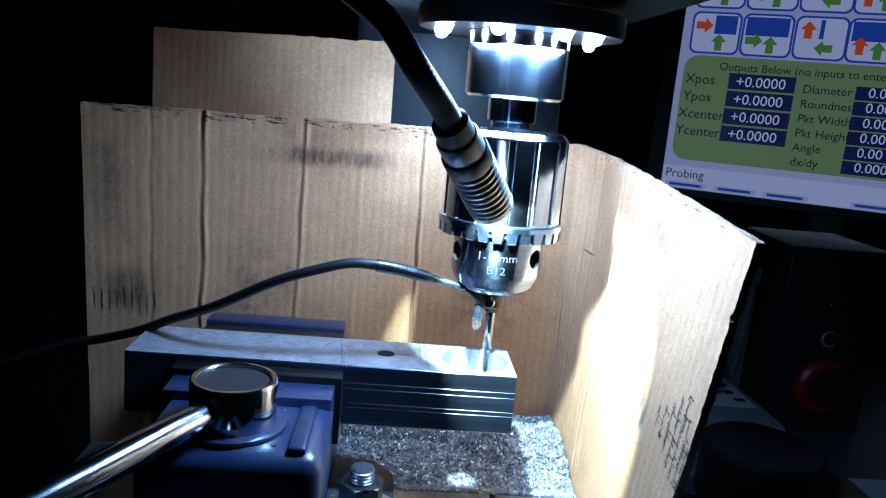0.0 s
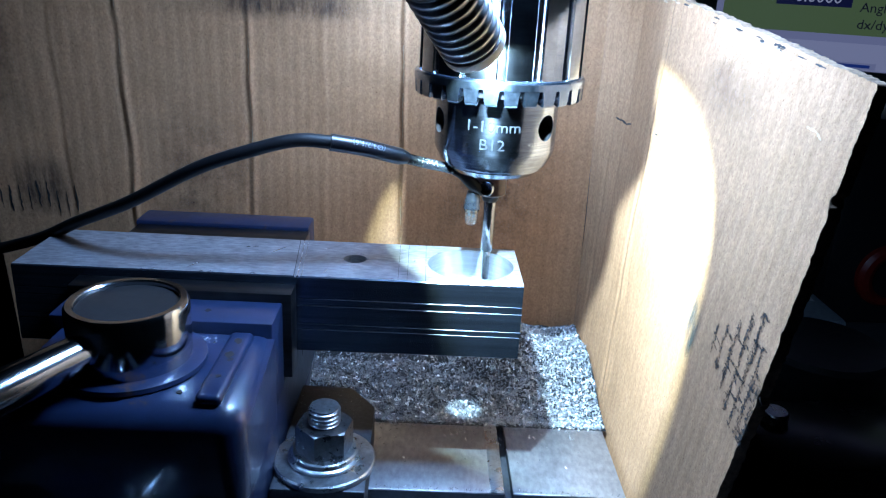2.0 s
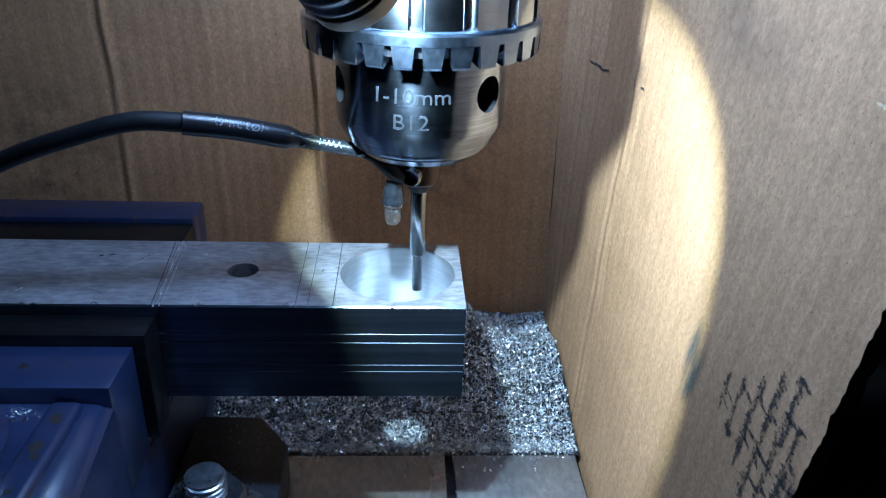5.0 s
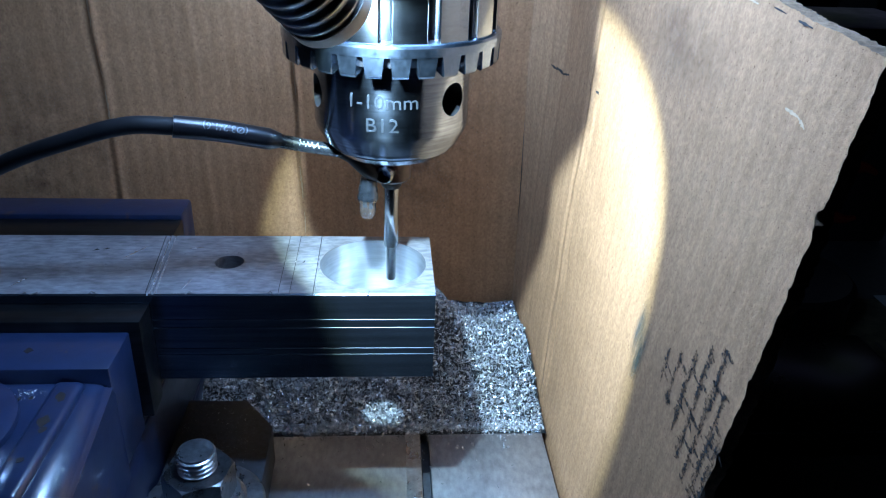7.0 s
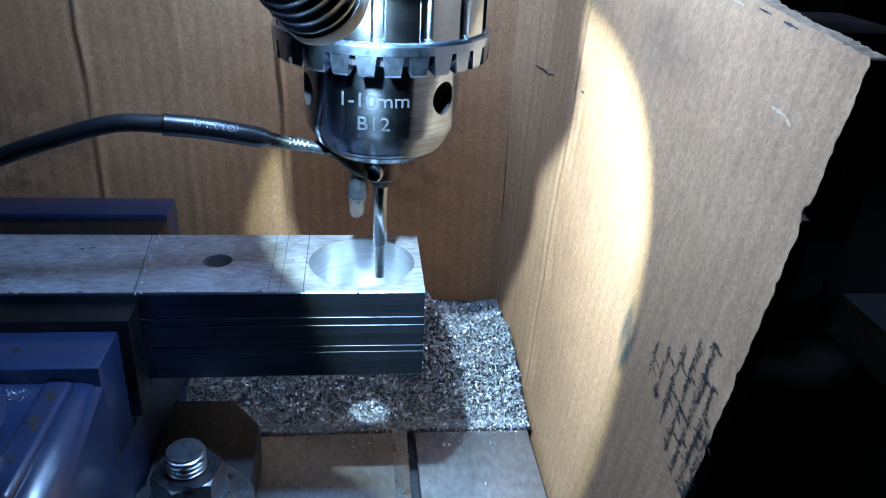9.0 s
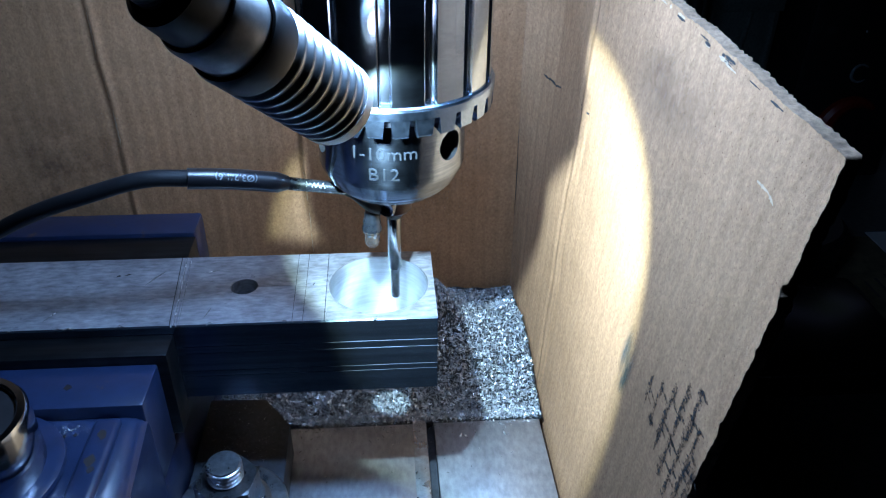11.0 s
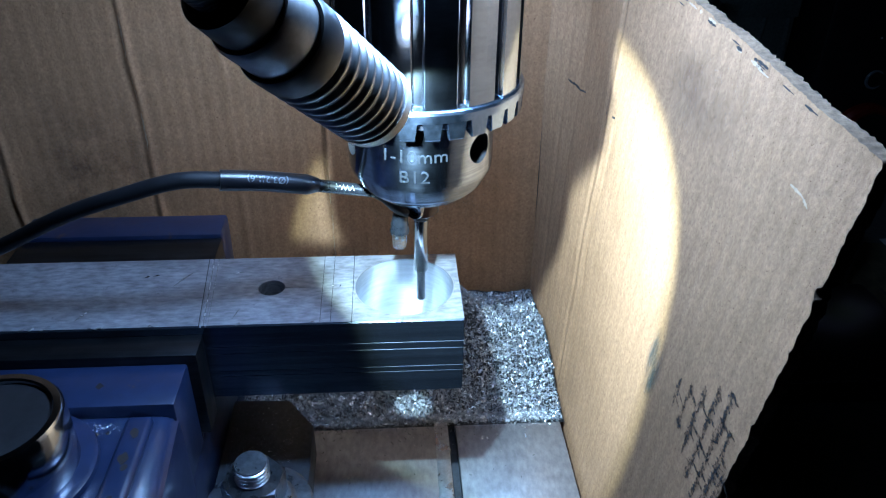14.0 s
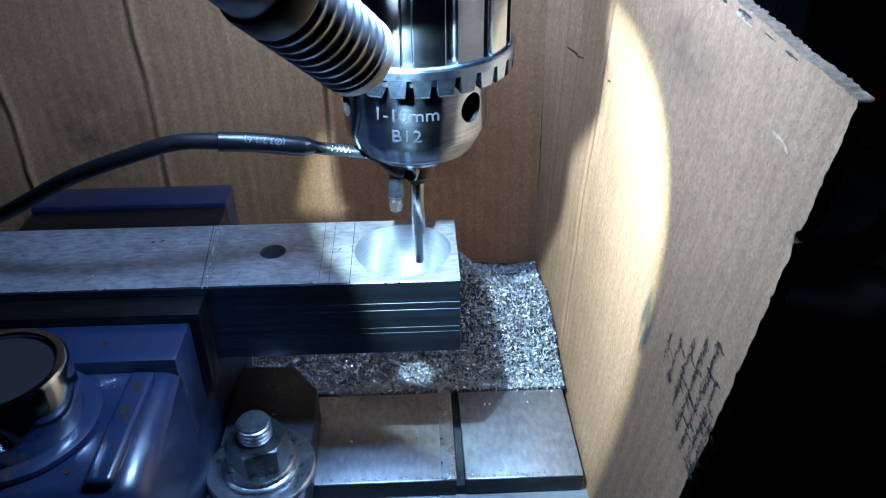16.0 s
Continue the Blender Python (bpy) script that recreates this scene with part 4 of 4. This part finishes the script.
# ==== flexible lamp
def flexible_lamp():
    t = thing("gooseneck_lamp", TIP, "satin metal gooseneck spotlight with a ribbed head beside the chuck", "lamp")
    m = along(TIP, -AIM)
    part("lens_rim", lathe([(0.46, 0.1), (0.5, 0.0), (0.56, 0.0), (0.60, 0.07), (0.60, 0.24), (0.46, 0.24)], 48, m), MILKY, t, "milky translucent lens rim")
    ribs = [(0.44, 0.24), (0.58, 0.24)]
    for k in range(8 * 8 + 1):
        ribs.append((0.578 + 0.026 * math.cos(2 * math.pi * k / 8 + math.pi), 0.26 + 0.205 * k / 8))
    z = 1.93
    ribs += [(0.57, z), (0.44, z)]
    head = part("ribbed_head", lathe(ribs, 56, m), LAMP_SHELL, t, "ribbed satin metal lamp head", smooth=50)
    part("black_band", lathe([(0.3, z), (0.585, z), (0.60, z + 0.05), (0.60, z + 0.38), (0.58, z + 0.44), (0.3, z + 0.44)], 48, m), BLACK_PLASTIC, t)
    part("rear_shell", lathe([(0.3, z + 0.44), (0.53, z + 0.44), (0.53, z + 0.95), (0.50, z + 1.02), (0.3, z + 1.02)], 48, m), LAMP_SHELL, t)
    part("rear_band", lathe([(0.2, z + 1.02), (0.45, z + 1.02), (0.46, z + 1.06), (0.44, z + 1.5), (0.36, z + 1.56), (0.2, z + 1.56)], 40, m), BLACK_PLASTIC, t)
    part("lens", lathe([(0, 0.10), (0.24, 0.10), (0.29, 0.07), (0.24, 0.05), (0, 0.04)], 40, m), LENS_GLOW, head, "lit lens")
    start = TIP - AIM * (z + 1.4)
    path = [start, TIP - AIM * (z + 2.0), Vector((-3.95, -5.6, 14.1)), Vector((-4.6, -5.3, 14.95)), Vector((-5.6, -4.2, 15.7)), Vector((-6.6, -2.6, 16.6)), Vector((-6.6, -1.2, 18.2)), Vector((-5.5, 0.2, 19.5))]
    pts = curve_points(path, 34)
    part("gooseneck", tube(pts, lambda s: 0.30 + 0.005 * math.sin(s * len(pts) * 1.9), 16), BLACK_PLASTIC, t, "black flexible neck")


flexible_lamp()


# ==== chips
def pile_height(x, y):
    if y < 2.2:
        return -0.1
    s = min(1, max(0, (y - 2.55 - 0.25 * noise.noise((x * 0.9, 3, 0))) / 3.2))
    h = 0.95 * s * s * (3 - 2 * s)
    h += 1.45 * math.exp(-(((x - 0.1) / 0.85) ** 2 + ((y - 5.4) / 1.1) ** 2))
    if y > 2.4:
        h += 0.25 * math.exp(-max(0, 3.1 - x) / 0.7) * min(1, (y - 2.3) / 1.2)
    return h + 0.10 * noise.noise((x * 2.2, y * 2.2, 1)) * min(1, s * 4)


def chips():
    b = bmesh.new()
    nx, ny = 90, 60
    grid = []
    for i in range(nx + 1):
        col = []
        for j in range(ny + 1):
            x, y = -6.2 + 9.3 * i / nx, 2.2 + 4.7 * j / ny
            x = min(x, 3.0 + 0.03 * (3.4 - y) - 0.05 * max(0, y - 4))
            col.append(b.verts.new((x, y, pile_height(x, y))))
        grid.append(col)
    for i in range(nx):
        for j in range(ny):
            b.faces.new((grid[i][j], grid[i + 1][j], grid[i + 1][j + 1], grid[i][j + 1]))
    # The bed is coloured black for the shaded gaps among the loose chips.
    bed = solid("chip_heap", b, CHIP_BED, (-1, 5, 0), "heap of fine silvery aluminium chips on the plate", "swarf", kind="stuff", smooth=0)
    rnd = random.Random(11)
    verts, faces = [], []

    def chip(x, y, z, size):
        q = Euler((rnd.uniform(-1.1, 1.1), rnd.uniform(-1.1, 1.1), rnd.uniform(0, 6.3))).to_matrix()
        n = len(verts)
        curl = rnd.uniform(0.5, 2.2)
        w = size * rnd.uniform(0.25, 0.5)
        for k in range(4):
            a = (k / 3 - 0.5) * curl
            px, pz = size * math.sin(a) / max(0.5, curl) * 1.6, size * (1 - math.cos(a)) / max(0.5, curl) * 1.6
            for s in (-1, 1):
                v = q @ Vector((px, s * w * 0.5, pz))
                verts.append(((x + v.x) * U, (y + v.y) * U, (z + v.z) * U))
        for k in range(3):
            faces.append((n + 2 * k, n + 2 * k + 1, n + 2 * k + 3, n + 2 * k + 2))

    for _ in range(54000):
        x, y = rnd.uniform(-6.0, 3.1), rnd.uniform(2.3, 6.8)
        if x < -1.5 and y > 4.6 and rnd.random() < 0.7 or x > 2.98 + 0.03 * (3.4 - y) - 0.05 * max(0, y - 4):
            continue
        h = pile_height(x, y)
        if h < -0.02:
            continue
        chip(x, y, max(0.02, h + rnd.uniform(-0.01, 0.05)), rnd.uniform(0.025, 0.075))
    for _ in range(190):   # strays on the plates, clamp and washer
        x, y = rnd.uniform(-3.4, 2.8), 2.6 - abs(rnd.gauss(0, 0.9))
        if y > -0.6:
            chip(x, y, 0.025, rnd.uniform(0.02, 0.07))
    for _ in range(5200):   # thinning rim of the heap
        x, y = rnd.uniform(-3.4, 2.9), 2.6 - abs(rnd.gauss(0, 0.2))
        chip(x, y, 0.02, rnd.uniform(0.015, 0.05))
    for _ in range(600):
        x, y = rnd.uniform(-5.5, -3.8), rnd.uniform(0.2, 2.2)
        chip(x, y, 1.015, rnd.uniform(0.010, 0.028))
    for _ in range(90):
        chip(rnd.uniform(-7.4, -6.4), -2.1 + rnd.gauss(0, 0.08), 4.61, rnd.uniform(0.015, 0.035))
    for _ in range(160):
        chip(rnd.uniform(-3.3, 2.8), -0.7 + rnd.uniform(-0.03, 0.08), 0.02, rnd.uniform(0.02, 0.05))
    me = bpy.data.meshes.new("loose_chips")
    me.from_pydata(verts, [], faces)
    me.materials.append(CHIP)
    ob = new("loose_chips", me)
    tagged(ob, "loose curled silvery aluminium chips", "swarf", kind="stuff")


chips()


# ==== monitor
def monitor():
    t = thing("computer_monitor", (44, 74, -14.5), "grey flat monitor showing a green probing page", "monitor")
    origin, yaw = Vector((31.9, 80, 1.4)), -25
    frame_m = Matrix.Translation(origin) @ Matrix.Rotation(radians(yaw), 4, "Z") @ Matrix.Rotation(radians(90), 4, "X")

    def put(name, bm, material, label="", parent=t):
        bm.transform(frame_m)
        return part(name, bm, material, parent, label, smooth=0)

    def flat(s0, h0, s1, h1, d):
        return box((s0, h0, d), (s1, h1, d + 0.02))

    def rounded(s0, h0, s1, h1, r, d0, thick=0.02):
        rim = []
        for cx, cy, a0 in ((s1 - r, h1 - r, 0), (s0 + r, h1 - r, 90), (s0 + r, h0 + r, 180), (s1 - r, h0 + r, 270)):
            rim += [(cx + r * math.cos(radians(a0 + 15 * k)), cy + r * math.sin(radians(a0 + 15 * k))) for k in range(7)]
        return prism(rim, d0, d0 + thick)

    case = box((-2.3, 1.6, -3), (42, 34, -0.25), 0.2)
    put("case", case, BEZEL)
    for s0, h0, s1, h1 in ((-2.3, 1.6, -0.3, 34), (-0.3, 1.6, 40, 2.6), (40, 1.6, 42, 34), (-0.3, 32, 40, 34)):
        put("bezel", box((s0, h0, -0.25), (s1, h1, 0.25), 0.08), BEZEL)
    put("foot", box((12, -14.5, -9), (30, -13.7, 4), 0.2), BEZEL)
    put("stand", box((19, -13.7, -4.4), (23, 10, -3.0), 0.2), BEZEL)
    scr = put("screen", flat(-0.3, 2.6, 40, 32, -0.2), SCREEN, "lit screen with a probing page")
    d = -0.16
    put("panel", rounded(0.5, 6.5, 38, 20.2, 1.8, d), SCREEN_GREEN, "green panel", scr)
    put("tab_strip", flat(-0.2, 2.7, 39.8, 5.6, d), SCREEN_WHITE, "white tab strip", scr)
    for s, w in ((0.3, 5.2), (6.6, 5.2), (12.7, 5.4), (23.0, 6)):
        put("tab", flat(s, 2.75, s + w, 3.5, d + 0.03), SCREEN, "", scr)
        put("tab_writing", flat(s + 0.5, 2.95, s + w - 0.6, 3.3, d + 0.06), SCREEN_BLUE, "", scr)

    def write(text, s, h, size, material, dd=0.05):
        bm = lettering(text, size, 0.004)
        bm.transform(at(s, h, d + dd))
        put("writing", bm, material, "", scr)

    for k, text in enumerate(("Xpos", "Ypos", "Xcenter", "Ycenter")):
        h = 16.6 - 2.25 * k
        write(text, 0.9 if k < 2 else 0.6, h, 1.25, SCREEN_INK)
        put("field", flat(6.3, h - 0.4, 14.3, h + 1.6, d + 0.03), SCREEN_NAVY, "", scr)
        write("+0.0000", 7.2, h, 1.3, SCREEN_DIGIT, 0.08)
    for k, (text, value) in enumerate((("Diameter", "0.0000"), ("Roundness", "0.0000"), ("Pkt Width", "0.0000"), ("Pkt Height", "0.0000"), ("Angle", "0.00"), ("dx/dy", "0.0000"))):
        h = 16.4 - 1.83 * k
        write(text, 15.2, h, 1.05, SCREEN_INK)
        put("field", flat(21.2, h - 0.4, 28.5, h + 1.25, d + 0.03), SCREEN_NAVY, "", scr)
        write(value, 22.6, h, 1.2, SCREEN_DIGIT, 0.08)
    write("Outputs Below (no inputs to enter)", 4.9, 18.5, 1.0, SCREEN_INK)
    write("Probing", 0.1, 4.1, 1.15, SCREEN_INK)

    def arrow(s, h, turn, material):
        bm = prism([(-0.45, -1), (0.45, -1), (0.45, 0.1), (0.95, 0.1), (0, 1.1), (-0.95, 0.1), (-0.45, 0.1)], 0, 0.01)
        bm.transform(at(s, h, d + 0.07) @ Matrix.Rotation(radians(turn), 4, "Z"))
        put("arrow", bm, material, "", scr)

    for row, h0 in ((0, 20.6), (1, 26.3)):
        for k, s in enumerate((0.9, 7.1, 13.3, 19.3, 25.3)):
            put("icon_rim", rounded(s - 0.15, h0 - 0.15, s + 5.95, h0 + 5.15, 0.9, d), SCREEN_BLUE, "", scr)
            put("icon", rounded(s + 0.1, h0 + 0.1, s + 5.7, h0 + 4.9, 0.75, d + 0.03), SCREEN_WHITE, "", scr)
            put("icon_block", flat(s + (2.7 if (k + row) % 2 == 0 else 0.3), h0 + 2.4, s + (5.4 if k != 2 else 3.2), h0 + 4.7, d + 0.05), SCREEN_BLUE, "", scr)
            arrow(s + 3.4, h0 + 1.3, 0 if k != 2 else 90, SCREEN_ARROW)
            arrow(s + 1.4, h0 + 3.4 - 1.6 * (k % 2), -90 if k < 2 else 0, SCREEN_RED if k != 1 else SCREEN_ARROW)


monitor()


# ==== things on the dark bench
def background():
    t = thing("loudspeaker", (36, 45, -14.5), "tall black loudspeaker with a red cone ring", "speaker")
    part("cabinet", box((31.5, 43, -14.5), (41, 53, 3.2), 0.4), BLACK_PLASTIC, t)
    def arc(x, z, r, w, a0, a1):
        return tube([Vector((x + r * math.cos(radians(a0 + (a1 - a0) * k / 30)), 42.95, z + r * math.sin(radians(a0 + (a1 - a0) * k / 30)))) for k in range(31)], lambda q: w * (0.3 + 0.7 * math.sin(math.pi * q)), 10)

    part("cone_ring", arc(37.0, -10.0, 2.3, 0.75, 50, 290), RED, t, "red cone ring")
    part("badge", arc(36.5, -5.3, 0.7, 0.13, 40, 320), CLEAR_BOX, t, "pale curved badge")
    part("power_light", lathe([(0, 0), (0.1, 0), (0, 0.08)], 12, along((36.0, 42.98, -2.0), (0, -1, 0))), PAPER, t)
    t = thing("plastic_case", (23, 38.5, -12.5), "cloudy plastic case with a printed label", "box")
    part("body", box((18.6, 33.2, -12.5), (28.4, 45, -10.03), 0.3), CLEAR_BOX, t)
    lab = part("paper_label", box((21.8, 36.8, -10.02), (27.6, 43.8, -9.99)), PAPER, t, "white printed label")
    rnd = random.Random(2)
    for k in range(16):
        x, y = rnd.uniform(22.1, 26.4), rnd.uniform(37.2, 42.6)
        part("printed_mark", box((x, y, -9.985), (x + rnd.uniform(0.4, 1.2), y + rnd.uniform(0.3, 0.9), -9.97)), RED if k % 4 == 0 else BLACK_PLASTIC, lab)
    t = thing("storage_case", (24, 39, -14.5), "grey plastic case under a smaller cloudy one", "box")
    part("body", box((18.0, 32.5, -14.5), (30.5, 47, -12.7), 0.3), CLEAR_BOX, t)
    part("lid", box((17.9, 32.4, -12.7), (30.6, 47.1, -12.5), 0.08), CLEAR_BOX, t)
    t = thing("round_pot", (24.6, 29.6, -14.5), "black round pot with a lid", "pot")
    part("pot", lathe([(0, -14.5), (4.2, -14.5), (4.4, -14.2), (4.4, -10.6), (0, -10.6)], 48, at(24.6, 29.6)), BLACK_PLASTIC, t)
    part("lid", lathe([(0, -10.6), (4.5, -10.6), (4.55, -10.3), (4.2, -10.0), (0, -9.9)], 48, at(24.6, 29.6)), BLACK_PLASTIC, t)
    t = thing("equipment_box", (22, 20, -14.5), "black glossy equipment box on the bench", "box")
    part("body", box((16.4, 17, -14.5), (27, 24, -11.2), 0.35), GLOSS_BLACK, t)
    part("lip", box((17.6, 16.9, -12.75), (25.2, 17.05, -12.68), 0.02), ZINC, t, "bright trim strip")
    part("knob", lathe([(0, 0), (0.75, 0), (0.8, 0.1), (0.8, 0.5), (0.7, 0.62), (0, 0.62)], 28, at(18.2, 21.5, -11.2)), ZINC, t, "bright metal knob")
    t = thing("booklet", (31, 28, -14.5), "worn brown printed booklet on the bench", "booklet")
    part("cover", box((28.0, 22.9, -14.5), (34.4, 33.0, -14.15), 0.05), BOOK, t)
    for k in range(5):
        part("printed_mark", box((29.0 + 0.9 * k, 24.5 + 0.5 * k, -14.15), (29.2 + 0.9 * k, 26.5 + 0.4 * k, -14.13)), BLACK_PLASTIC, t)
    solid("paper_sheet", box((34.8, 23, -14.5), (39.0, 34.0, -14.44)), PAPER, (36, 29, -14.5), "blank white sheet of paper on the bench", "paper")
    t = thing("cloth_cover", (24, 40, -14.5), "dull grey-green cover hanging behind the bench things", "cover")
    part("drape", box((17, 46, -14.5), (30.5, 48, 0.5), 0.4), COVER, t)
    part("hem", box((16.95, 45.85, -1.2), (30.55, 46.0, 0.3), 0.05), COVER, t, "stitched hem along the top")
    for k, x in enumerate((18.2, 20.6, 23.1, 25.0, 27.8, 29.6)):
        fold = [(x + 0.3 * math.sin(k * 2 + q), 45.98 - 0.05 * (q % 2), -14.2 + 2.6 * q) for q in range(6)]
        part("fold", tube(curve_points(fold, 5), lambda q: 0.22 + 0.12 * math.sin(math.pi * q), 10), COVER, t)
    t = thing("bottle", (19.5, 38, -14.5), "dark round bottle with a tall neck", "bottle")
    part("body", lathe([(0, -14.5), (3.2, -14.5), (3.4, -14), (3.4, -6), (2.6, -4), (0.6, -2.6), (0.5, 2.5), (0, 2.6)], 40, at(20, 38)), BLACK_PLASTIC, t)


background()
